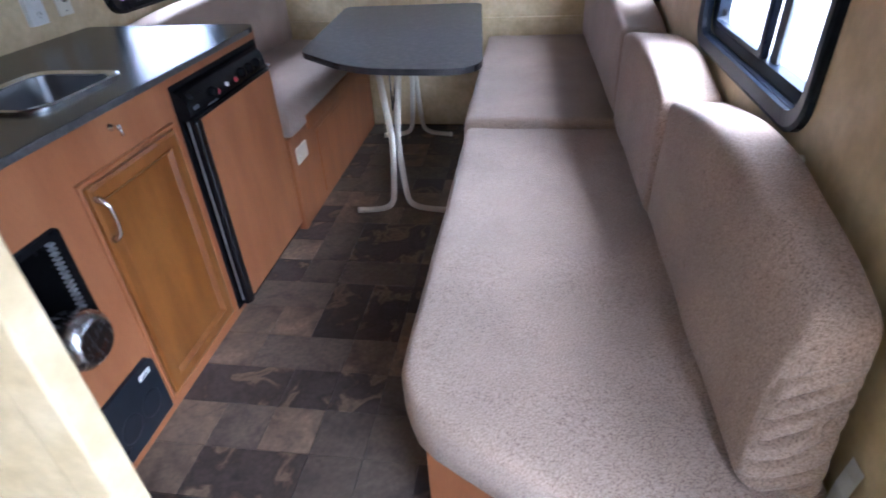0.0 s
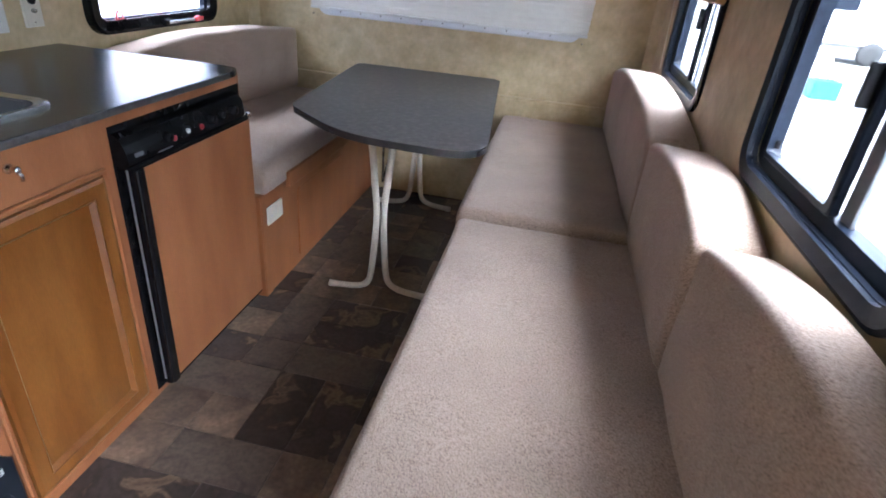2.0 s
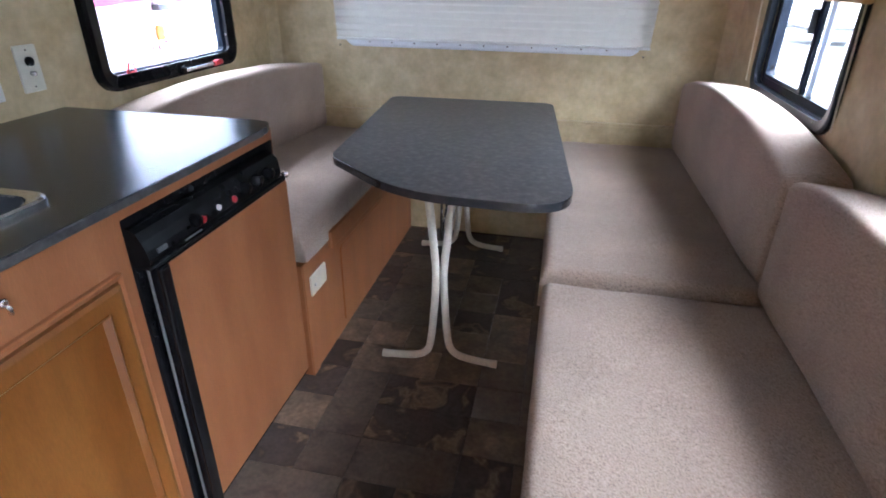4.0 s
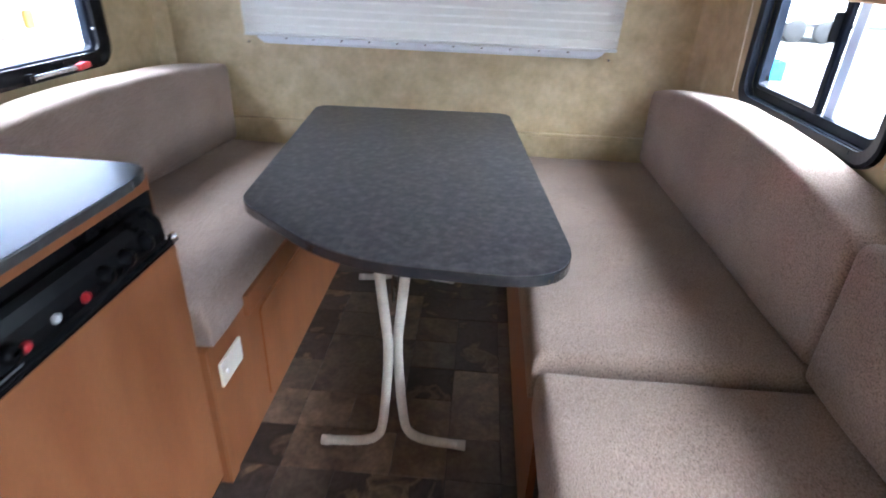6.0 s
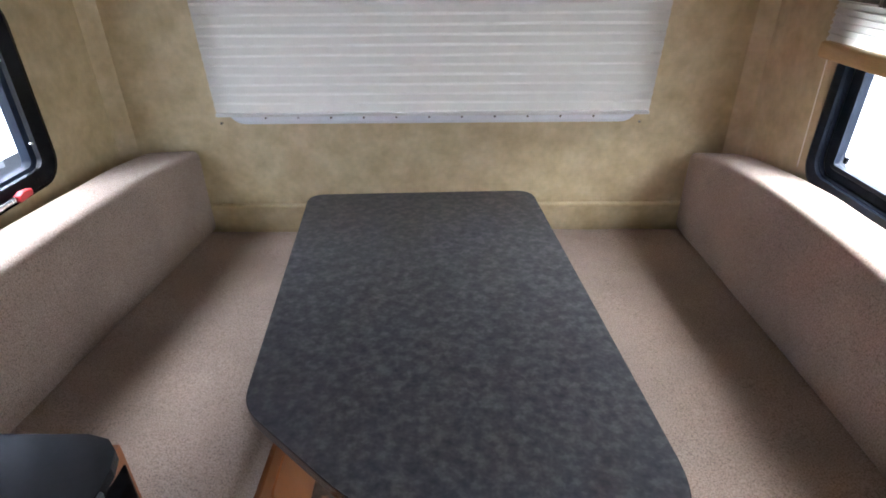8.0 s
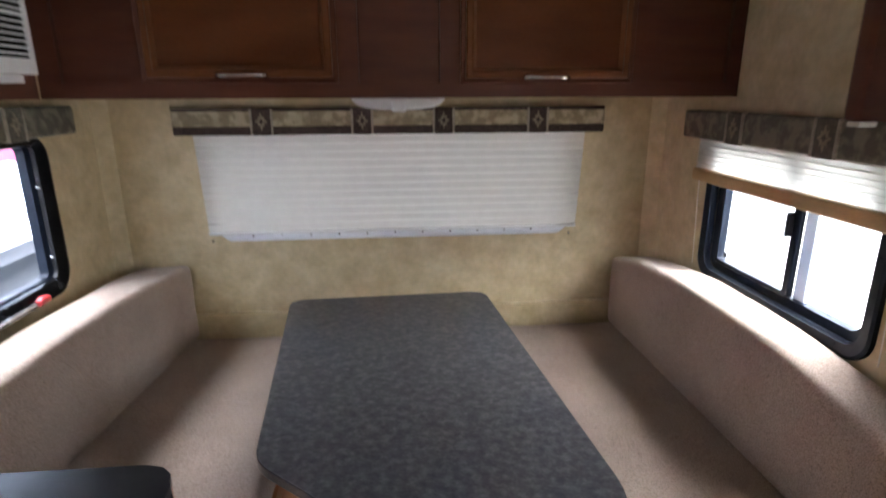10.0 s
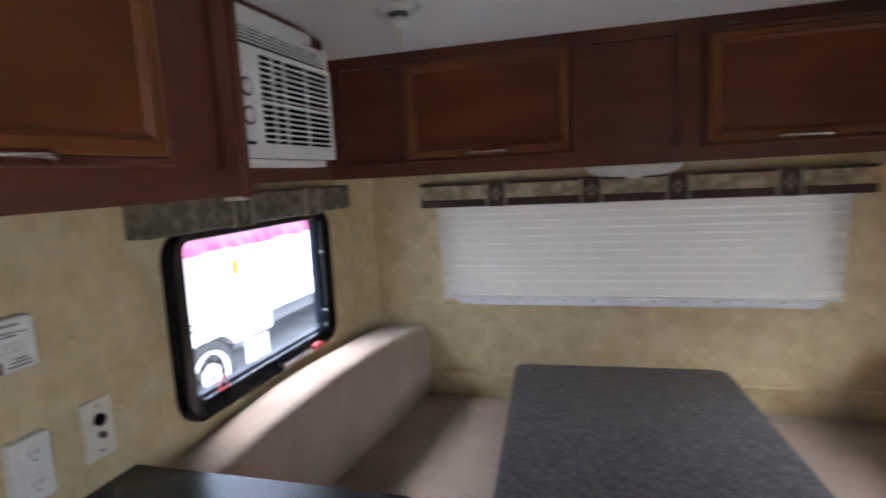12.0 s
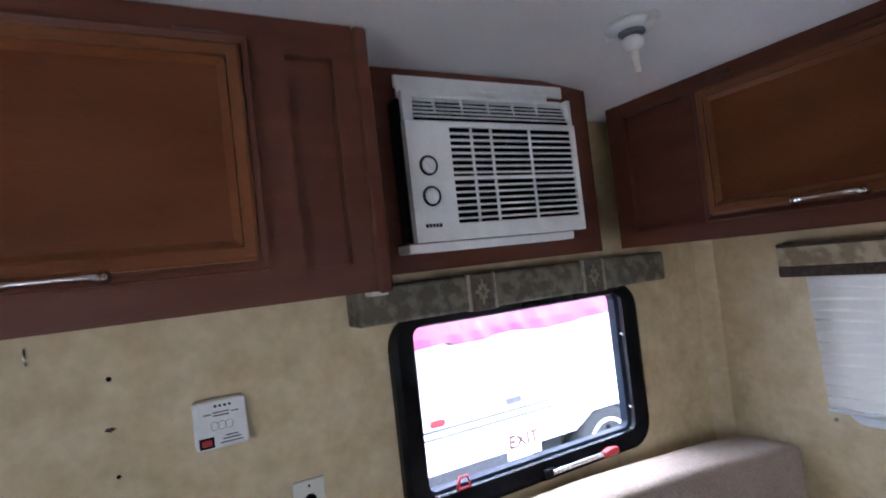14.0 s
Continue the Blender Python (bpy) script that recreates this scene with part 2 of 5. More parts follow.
_even = [k for k in COUNTER.node_tree.nodes if k.type == "MAP_RANGE"][0]
_even.inputs["To Min"].default_value, _even.inputs["To Max"].default_value = 0.25, 0.275
for _m in (DARKGREY, BLACK):
    _m.node_tree.nodes["Principled BSDF"].inputs["Specular IOR Level"].default_value = 0.10
COUNTER.node_tree.nodes["Principled BSDF"].inputs["Specular IOR Level"].default_value = 0.34
for _m in (UPPERDOOR, UPPERRAIL, UPPERWOOD, LAMINATE):
    _m.node_tree.nodes["Principled BSDF"].inputs["Specular IOR Level"].default_value = 0.25
    _m.node_tree.nodes["Principled BSDF"].inputs["Coat Weight"].default_value = 0.0


# ---- geometry helpers ----
def on_left(x):
    """(u, v, depth) -> wall facing +x: u runs along y, v up."""
    return Matrix(((0, 0, 1, x), (1, 0, 0, 0), (0, 1, 0, 0), (0, 0, 0, 1)))


def on_right(x):
    return Matrix(((0, 0, -1, x), (1, 0, 0, 0), (0, 1, 0, 0), (0, 0, 0, 1)))


def on_far(y):
    return Matrix(((1, 0, 0, 0), (0, 0, -1, y), (0, 1, 0, 0), (0, 0, 0, 1)))


def on_floor(z):
    return Matrix(((1, 0, 0, 0), (0, 1, 0, 0), (0, 0, 1, z), (0, 0, 0, 1)))


def box(bm, x0, x1, y0, y1, z0, z1, bevel=0.0, seg=2, m=None):
    b = bmesh.new()
    bmesh.ops.create_cube(b, size=1.0)
    for v in b.verts:
        v.co = Vector(((x0 + x1) / 2 + v.co.x * (x1 - x0), (y0 + y1) / 2 + v.co.y * (y1 - y0), (z0 + z1) / 2 + v.co.z * (z1 - z0)))
    if bevel:
        bmesh.ops.bevel(b, geom=b.edges[:], offset=bevel, segments=seg, profile=0.5, affect="EDGES")
    join(bm, b, m)
    return bm


def join(bm, b, m=None):
    """Add b's faces to bm, moved by m."""
    if m is not None:
        b.transform(m)
    vs = [bm.verts.new(v.co) for v in b.verts]
    b.verts.index_update()
    for f in b.faces:
        g = bm.faces.new([vs[v.index] for v in f.verts])
        g.smooth = f.smooth
    b.free()


def rrect(u0, u1, v0, v1, r, n=6):
    pts = []
    for cu, cv, a in ((u1 - r, v0 + r, -90), (u1 - r, v1 - r, 0), (u0 + r, v1 - r, 90), (u0 + r, v0 + r, 180)):
        for i in range(n + 1):
            t = radians(a + 90 * i / n)
            pts.append((cu + r * math.cos(t), cv + r * math.sin(t)))
    return pts


def prism(bm, loop, d0, d1, m, bevel=0.0, seg=2):
    b = bmesh.new()
    lo = [b.verts.new((u, v, d0)) for u, v in loop]
    hi = [b.verts.new((u, v, d1)) for u, v in loop]
    b.faces.new(lo[::-1])
    top = b.faces.new(hi)
    k = len(loop)
    for i in range(k):
        b.faces.new((lo[i], lo[(i + 1) % k], hi[(i + 1) % k], hi[i]))
    if bevel:
        bmesh.ops.bevel(b, geom=list(top.edges), offset=bevel, segments=seg, profile=0.5, affect="EDGES")
    join(bm, b, m)
    return bm


def ring(bm, outer, inner, d0, d1, m, lip=0.0):
    """A frame between two loops with the same count; lip: how far its inner edge slopes back."""
    b = bmesh.new()
    k = len(outer)
    e = 0.25
    mid = [(o[0] + (i[0] - o[0]) * e, o[1] + (i[1] - o[1]) * e) for o, i in zip(outer, inner)]
    loops = [[b.verts.new((u, v, d)) for u, v in p] for p, d in ((outer, d0), (outer, d1 - 0.003), (mid, d1), (inner, d1 - lip), (inner, d0))]
    for a, c in zip(loops, loops[1:] + loops[:1]):
        for i in range(k):
            b.faces.new((a[i], a[(i + 1) % k], c[(i + 1) % k], c[i]))
    join(bm, b, m)
    return bm


def tube(bm, path, radius, sides=10, smooth_steps=0):
    """A round bar along a path; radius: one number, or one for each point."""
    pts = [Vector(p) for p in path]
    rad = list(radius) if isinstance(radius, (list, tuple)) else [radius] * len(pts)
    for _ in range(smooth_steps):
        q, s = [pts[0]], [rad[0]]
        for a, c, ra, rc in zip(pts, pts[1:], rad, rad[1:]):
            q += [a.lerp(c, 0.25), a.lerp(c, 0.75)]
            s += [ra * 0.75 + rc * 0.25, ra * 0.25 + rc * 0.75]
        pts, rad = q + [pts[-1]], s + [rad[-1]]
    rings = []
    side = None
    for i, p in enumerate(pts):
        d = (pts[min(i + 1, len(pts) - 1)] - pts[max(i - 1, 0)]).normalized()
        if side is None:
            side = d.orthogonal().normalized()
        side = (side - d * side.dot(d)).normalized()
        up = d.cross(side)
        rings.append([bm.verts.new(p + rad[i] * (math.cos(2 * math.pi * j / sides) * side + math.sin(2 * math.pi * j / sides) * up)) for j in range(sides)])
    for a, c in zip(rings, rings[1:]):
        for j in range(sides):
            f = bm.faces.new((a[j], a[(j + 1) % sides], c[(j + 1) % sides], c[j]))
            f.smooth = True
    bm.faces.new(rings[0][::-1])
    bm.faces.new(rings[-1])
    return bm


def lathe(bm, profile, m, sides=20):
    """A turned shape: profile of (radius, height) about the local third axis."""
    b = bmesh.new()
    rings = [[b.verts.new((r * math.cos(2 * math.pi * j / sides), r * math.sin(2 * math.pi * j / sides), h)) for j in range(sides)] for r, h in profile]
    for a, c in zip(rings, rings[1:]):
        for j in range(sides):
            f = b.faces.new((a[j], a[(j + 1) % sides], c[(j + 1) % sides], c[j]))
            f.smooth = True
    b.faces.new(rings[0][::-1])
    b.faces.new(rings[-1])
    join(bm, b, m)
    return bm


def finish(name, bm, material, recalc=True):
    if recalc:
        bmesh.ops.recalc_face_normals(bm, faces=bm.faces[:])
    me = bpy.data.meshes.new(name)
    bm.to_mesh(me)
    bm.free()
    me.materials.append(material)
    return me


def thing(name, at, label, category, group="", kind=""):
    ob = new(name)
    ob.empty_display_size = 0.05
    ob.location = at
    ob.matrix_world = Matrix.Translation(at)
    return tagged(ob, label, category, group, kind)


def part(name, bm, material, parent=None, label=""):
    ob = new(name, finish(name, bm, material))
    if parent is not None:
        ob.parent = parent
        root = parent
        while root.parent is not None:
            root = root.parent
        if parent is root:
            ob.matrix_parent_inverse = Matrix.Translation(root.location).inverted()
    return tagged(ob, label)


def setting(name, bm, material, label="", category=""):
    return tagged(part(name, bm, material), label, category, kind="structure")


def slab(bm, us, vs, holes, d0, d1, m):
    """A wall between d0 and d1 with rectangular holes (u0, u1, v0, v1) cut through."""
    us = sorted(set(us) | {h[0] for h in holes} | {h[1] for h in holes})
    vs = sorted(set(vs) | {h[2] for h in holes} | {h[3] for h in holes})
    cell = lambda i, j: 0 <= i < len(us) - 1 and 0 <= j < len(vs) - 1 and not any(h[0] <= (us[i] + us[i + 1]) / 2 <= h[1] and h[2] <= (vs[j] + vs[j + 1]) / 2 <= h[3] for h in holes)
    b = bmesh.new()
    P = {(i, j, k): b.verts.new((u, v, (d0, d1)[k])) for i, u in enumerate(us) for j, v in enumerate(vs) for k in (0, 1)}
    for i in range(len(us) - 1):
        for j in range(len(vs) - 1):
            if not cell(i, j):
                continue
            for k in (0, 1):
                b.faces.new((P[i, j, k], P[i + 1, j, k], P[i + 1, j + 1, k], P[i, j + 1, k]))
            for di, dj, a, c in ((-1, 0, (i, j), (i, j + 1)), (1, 0, (i + 1, j), (i + 1, j + 1)), (0, -1, (i, j), (i + 1, j)), (0, 1, (i, j + 1), (i + 1, j + 1))):
                if not cell(i + di, j + dj):
                    b.faces.new((P[(*a, 0)], P[(*c, 0)], P[(*c, 1)], P[(*a, 1)]))
    bmesh.ops.delete(b, geom=[v for v in b.verts if not v.link_faces], context="VERTS")
    join(bm, b, m)
    return bm


# ---- the shell ----
LW = (4.985, 5.735, 0.935, 1.375)   # opening of the left window: y0, y1, z0, z1
RW = (3.73, 4.41, 0.92, 1.36)       # near right window
FW = (5.02, 5.705, 0.92, 1.36)      # far right window
DOORWAY = (1.85, 2.76, 0.02, 1.86)   # entrance, open, behind the viewer
PW = (-0.99, 0.402, 0.975, 1.42)       # front window under its blind: x0, x1, z0, z1

setting("floor", box(bmesh.new(), LEFT_X, RIGHT_X, REAR_Y, FAR_Y, -0.06, -0.004), GROUT, "dark brown slate-look vinyl floor", "floor")
def ceiling_z(x, y):
    """The roof falls a little towards the front and the entrance side."""
    ease = lambda t: (lambda s: s * s * (3 - 2 * s))(min(1.0, max(0.0, t)))
    return CEIL - max(0.04 * ease((y - 5.3) / 0.35), 0.045 * ease((x - 0.1) / 0.8))


_b = bmesh.new()
_g = [[_b.verts.new((x, y, ceiling_z(x, y))) for y in [REAR_Y - 0.05 + (FAR_Y + 0.1 - REAR_Y) * j / 40 for j in range(41)]] for x in [LEFT_X - 0.05 + (RIGHT_X - LEFT_X + 0.1) * i / 16 for i in range(17)]]
for _p, _q in zip(_g, _g[1:]):
    for _j in range(40):
        _b.faces.new((_p[_j], _p[_j + 1], _q[_j + 1], _q[_j])).smooth = True
_e = bmesh.ops.extrude_face_region(_b, geom=_b.faces[:])
for _v in _e["geom"]:
    if isinstance(_v, bmesh.types.BMVert):
        _v.co.z = CEIL + 0.06
setting("ceiling", _b, CEILING, "pale grey-white panelled ceiling", "ceiling")
setting("wall_left", slab(bmesh.new(), (REAR_Y, FAR_Y + 0.05), (-0.06, CEIL), [LW], -0.05, 0.0, on_left(LEFT_X)), WALLPAPER, "mottled beige wallpapered wall", "wall")
setting("wall_right", slab(bmesh.new(), (REAR_Y, FAR_Y + 0.05), (-0.06, CEIL), [RW, FW, DOORWAY], -0.05, 0.0, on_right(RIGHT_X)), WALLPAPER, "mottled beige wallpapered wall", "wall")
setting("wall_front", slab(bmesh.new(), (LEFT_X, RIGHT_X), (-0.06, CEIL), [PW], -0.05, 0.0, on_far(FAR_Y)), WALLPAPER, "mottled beige wallpapered end wall", "wall")
setting("wall_rear", box(bmesh.new(), LEFT_X, RIGHT_X, REAR_Y - 0.05, REAR_Y, -0.06, CEIL), WALLPAPER, "plain beige rear wall", "wall")
_p = setting("wall_partition", box(bmesh.new(), LEFT_X, -0.30, 3.145, 3.185, -0.004, CEIL), WALLPAPER, "beige wallpapered partition beside the galley", "wall")
part("edge_trim", box(bmesh.new(), -0.348, -0.282, 3.138, 3.192, 0.0, CEIL, 0.006, 3), WALLPAPER, _p, "wallpaper-wrapped edge moulding")
_b = box(bmesh.new(), -1.20, RIGHT_X - 0.15, FAR_Y - 0.022, FAR_Y, 0.0, 0.628, 0.003)
box(_b, -1.20, RIGHT_X - 0.15, FAR_Y - 0.03, FAR_Y - 0.001, 0.628, 0.642, 0.005)
setting("trim_front", _b, WALLPAPER, "wallpapered ledge along the end wall", "trim")
for _x, _n in ((LEFT_X, "left"), (RIGHT_X, "right")):
    _s = 1 if _n == "left" else -1
    _q = thing("corner_trim_" + _n, (_x, FAR_Y, 0.55), "wallpapered corner batten", "trim", kind="structure")
    part("batten", prism(bmesh.new(), [(_x, FAR_Y), (_x + _s * 0.045, FAR_Y), (_x, FAR_Y - 0.045)], 0.55, 1.5, on_floor(0)), WALLPAPER, _q)


# ---- windows ----
def slider_window(n, o, mull, rail):
    """Black framed sliding window in the right wall; o: its opening."""
    m = on_right(RIGHT_X)
    w = thing("window_%d" % n, (RIGHT_X, (o[0] + o[1]) / 2, o[2]), "black-framed sliding window with rounded corners", "window", kind="structure")
    out = rrect(o[0] - 0.03, o[1] + 0.03, o[2] - 0.03, o[3] + 0.03, 0.07)
    part("window_frame", ring(bmesh.new(), out, rrect(o[0] + 0.004, o[1] - 0.004, o[2] + 0.004, o[3] - 0.004, 0.05), 0.0, 0.016, m, 0.004), DARKGREY, w)
    part("reveal", ring(bmesh.new(), rrect(o[0] + 0.0005, o[1] - 0.0005, o[2] + 0.0005, o[3] - 0.0005, 0.05), rrect(o[0] + 0.006, o[1] - 0.006, o[2] + 0.006, o[3] - 0.006, 0.05), -0.0115, 0.001, m), DARKGREY, w)
    part("inner_track", ring(bmesh.new(), rrect(o[0] + 0.001, o[1] - 0.001, o[2] + 0.001, o[3] - 0.001, 0.05), rrect(o[0] + 0.03, o[1] - 0.03, o[2] + 0.03, o[3] - 0.03, 0.04), -0.05, -0.012, m, 0.006), DARKGREY, w)
    s = ring(bmesh.new(), rrect(mull - 0.012, o[1] - 0.03, o[2] + 0.028, o[3] - 0.028, 0.012), rrect(mull + 0.012, o[1] - 0.045, o[2] + 0.042, o[3] - 0.042, 0.008), -0.03, -0.014, m)
    sash = part("sash", s, DARKGREY, w)
    part("finger_latch", prism(bmesh.new(), rrect(mull + 0.007, mull + 0.019, 1.125, 1.195, 0.004), -0.016, 0.003, m, 0.002), BLACK, sash)
    part("mullion", box(bmesh.new(), mull - 0.055, mull - 0.013, o[2] + 0.03, o[3] - 0.03, -0.042, -0.032, 0.002, 2, m), rail, w, "fixed grey meeting rail")
    for a, c, d in ((mull + 0.01, o[1] - 0.04, -0.024), (o[0] + 0.025, mull - 0.015, -0.038)):
        g = part("pane", box(bmesh.new(), a, c, o[2] + 0.025, o[3] - 0.025, d - 0.003, d, 0, 1, m), GLASS, w)
        g.visible_shadow = False
    part("weep_plug", box(bmesh.new(), o[1] - 0.084, o[1] - 0.072, o[2] + 0.058, o[2] + 0.074, -0.0238, -0.016, 0.001, 1, m), BLACK, w)
    return w


# One kind of meeting rail, coloured shaded here and daylit in the next.
slider_window(1, RW, 4.03, RAIL_SHADED)
slider_window(2, FW, 5.32, RAIL_LIT)

# exit window in the left wall
m = on_left(LEFT_X)
w = thing("window_3", (LEFT_X, 5.36, 0.91), "wide black-framed emergency exit window", "window", kind="structure")
part("window_frame", ring(bmesh.new(), rrect(4.935, 5.762, 0.905, 1.40, 0.075), rrect(4.998, 5.712, 0.953, 1.372, 0.03), 0.0, 0.026, m, 0.012), BLACK, w)
part("inner_track", ring(bmesh.new(), rrect(4.99, 5.732, 0.937, 1.372, 0.03), rrect(5.012, 5.708, 0.957, 1.365, 0.02), -0.042, -0.004, m, 0.01), DARKGREY, w)
g = part("pane", box(bmesh.new(), 5.0, 5.71, 0.945, 1.37, -0.034, -0.03, 0, 1, m), TINTED, w)
g.visible_shadow = False
b = part("release_bar", box(bmesh.new(), 5.36, 5.56, 0.917, 0.931, 0.028, 0.038, 0.004, 2, m), STEEL, w, "silver release bar")
part("red_tab", prism(bmesh.new(), [(5.55, 0.914), (5.60, 0.918), (5.60, 0.934), (5.57, 0.938), (5.55, 0.932)], 0.028, 0.046, m, 0.003), RED, w, "red release tab")
part("red_clip", tube(bmesh.new(), [m @ Vector(p) for p in ((5.075, 0.955, 0.012), (5.085, 0.985, 0.014), (5.105, 0.985, 0.014), (5.115, 0.955, 0.012), (5.075, 0.955, 0.012))], 0.0035, 6), RED, w, "red wire clip")
part("bar_pivot", box(bmesh.new(), 5.335, 5.365, 0.908, 0.938, 0.024, 0.036, 0.004, 2, m), BLACK, w)
for v in (1.02, 1.24):
    part("screw", prism(bmesh.new(), rrect(5.699, 5.706, v, v + 0.007, 0.003, 3), 0.005, 0.012, m), STEEL, w)


def lettering(name, text, size, m, material, parent, label=""):
    c = bpy.data.curves.new(name, "FONT")
    c.body, c.size, c.extrude, c.align_x = text, size, 0.0004, "CENTER"
    c.offset = size * 0.02
    o = bpy.data.objects.new(name, c)
    scene.collection.objects.link(o)
    bpy.context.view_layer.update()
    me = bpy.data.meshes.new_from_object(o.evaluated_get(bpy.context.evaluated_depsgraph_get()))
    bpy.data.objects.remove(o)
    me.transform(m)
    me.materials.clear()
    me.materials.append(material)
    ob = new(name, me)
    ob.parent = parent
    root = parent
    while root.parent is not None:
        root = root.parent
    if root is parent:
        ob.matrix_parent_inverse = Matrix.Translation(root.location).inverted()
    return tagged(ob, label)


s = thing("exit_sticker", (LEFT_X - 0.028, 5.32, 0.965), "pale exit sticker with red letters on the glass", "sticker")
part("backing", box(bmesh.new(), 5.262, 5.378, 0.965, 1.035, -0.0292, -0.0286, 0, 1, m), STICKER, s)
lettering("letters", "EXIT", 0.05, on_left(LEFT_X - 0.0278) @ Matrix.Translation((5.32, 0.995, 0)), PALERED, s)

# front window, covered by its blind
m = on_far(FAR_Y)
w = thing("window_4", (-0.3, FAR_Y, 0.95), "white-framed front window behind a lowered blind", "window", kind="structure")
part("window_frame", ring(bmesh.new(), rrect(-1.0, 0.412, 0.946, 1.43, 0.055), rrect(-0.985, 0.398, 0.985, 1.415, 0.03), 0.0, 0.012, m, 0.003), WHITEFRAME, w)
part("pane", box(bmesh.new(), -0.989, 0.401, 0.976, 1.419, -0.03, -0.026, 0, 1, m), GLASS, w).visible_shadow = False
for i in range(11):
    u = -0.87 + i * 0.113
    part("screw", lathe(bmesh.new(), [(0.004, 0.011), (0.004, 0.0135), (0.002, 0.0145)], m @ Matrix.Translation((u, 0.968, 0)), 8), STEEL, w)


# ---- blinds and valances ----
def pleats(bm, u0, u1, v0, v1, n, d, depth, m, taper=0.0):
    b = bmesh.new()
    rows = []
    for i in range(2 * n + 1):
        t = i / (2 * n)
        v = v1 + (v0 - v1) * t
        k = d + (depth if i % 2 else 0.0)
        v += (v0 - v1) / (2 * n) * (0.45 if i % 2 else 0.0)
        z = taper * t + (0.004 if i % 2 else 0.0)
        rows.append([b.verts.new((u0 + z + (u1 - u0 - 2 * z) * j / 4, v + 0.0015 * math.sin(3 * j + i), k)) for j in range(5)])
    for a, c in zip(rows, rows[1:]):
        for j in range(4):
            b.faces.new((a[j], a[j + 1], c[j + 1], c[j]))
    join(bm, b, m)
    return bm


bl = thing("pleated_blind", (-0.3, FAR_Y - 0.03, 0.985), "white pleated blind fully lowered over the front window", "blind")
part("cloth", pleats(bmesh.new(), -1.058, 0.468, 0.985, 1.45, 15, 0.020, 0.0045, m, 0.022), BLIND, bl)
part("bottom_rail", box(bmesh.new(), -1.036, 0.446, 0.976, 0.988, 0.012, 0.03, 0.003, 2, m), WHITE, bl)
part("head_rail", box(bmesh.new(), -1.058, 0.468, 1.44, 1.462, 0.012, 0.034, 0.002, 1, m), WHITE, bl)

m = on_right(RIGHT_X)
bl = thing("pleated_blind", (RIGHT_X - 0.03, 5.36, 1.225), "white pleated blind half raised, with oak bottom rail", "blind")
part("cloth", pleats(bmesh.new(), 4.935, 5.785, 1.262, 1.45, 12, 0.024, 0.009, m), BLIND_LIT, bl)
part("bottom_rail", box(bmesh.new(), 4.935, 5.775, 1.222, 1.264, 0.02, 0.05, 0.008, 3, m), WOODRAIL, bl, "oak-coloured bottom rail")
for u in (4.955, 5.755):
    part("hold_cord", tube(bmesh.new(), [m @ Vector((u, 0.92, 0.018)), m @ Vector((u, 1.225, 0.03))], 0.0018, 6), IVORY, bl)


def valance(at, u0, u1, v0, v1, depth, m, cloth, marks, label, band=True):
    va = thing("valance", at, label, "valance")
    b = prism(bmesh.new(), rrect(u0, u1, v0, v1, 0.008, 3), 0.002, depth, m, 0.01, 3)
    part("padded_board", b, cloth, va)
    if band:
        part("lower_band", prism(bmesh.new(), rrect(u0 + 0.004, u1 - 0.004, v0 - 0.002, v0 + 0.029, 0.004, 2), depth - 0.012, depth + 0.003, m, 0.003), BROWNCLOTH, va, "dark brown lower band")
        part("upper_piping", prism(bmesh.new(), rrect(u0 + 0.004, u1 - 0.004, v1 - 0.009, v1 + 0.002, 0.003, 2), depth - 0.012, depth + 0.002, m, 0.002), BROWNCLOTH, va)
    for c in marks:
        p = part("medallion", prism(bmesh.new(), rrect(c - 0.033, c + 0.033, v0 - 0.003, v1 + 0.001, 0.004, 2), depth - 0.012, depth + 0.005, m, 0.003), BROWNCLOTH if band else SAGEPANEL, va, "dark medallion panel")
        mid = (v0 + v1) / 2
        crest = []
        for i in range(96):
            a = 2 * math.pi * i / 96
            r = 0.023 * (0.72 + 0.16 * math.cos(8 * a) + 0.12 * math.cos(4 * a) + 0.06 * math.cos(16 * a))
            crest.append((c + r * math.cos(a), mid + 1.45 * r * math.sin(a)))
        part("motif", ring(bmesh.new(), crest, [(c + (u - c) * 0.42, mid + (v - mid) * 0.42) for u, v in crest], depth + 0.004, depth + 0.0068, m), MOTIF, p)
        for e in (-0.038, 0.038):
            part("stripe", box(bmesh.new(), c + e - 0.004, c + e + 0.004, v0 - 0.002, v1 + 0.002, depth - 0.01, depth + 0.006, 0.001, 1, m), STRIPE, va)
    return va


valance((-0.3, FAR_Y, 1.368), -1.115, 0.53, 1.368, 1.462, 0.05, on_far(FAR_Y), DAMASK, (-0.79, -0.418, -0.108, 0.26), "beige damask valance with brown medallions above the blind")
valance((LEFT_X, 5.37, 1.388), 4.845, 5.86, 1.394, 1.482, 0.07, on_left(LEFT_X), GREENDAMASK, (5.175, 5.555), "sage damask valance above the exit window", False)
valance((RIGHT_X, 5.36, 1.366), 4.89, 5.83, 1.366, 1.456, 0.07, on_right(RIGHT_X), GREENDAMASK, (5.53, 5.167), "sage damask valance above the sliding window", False)


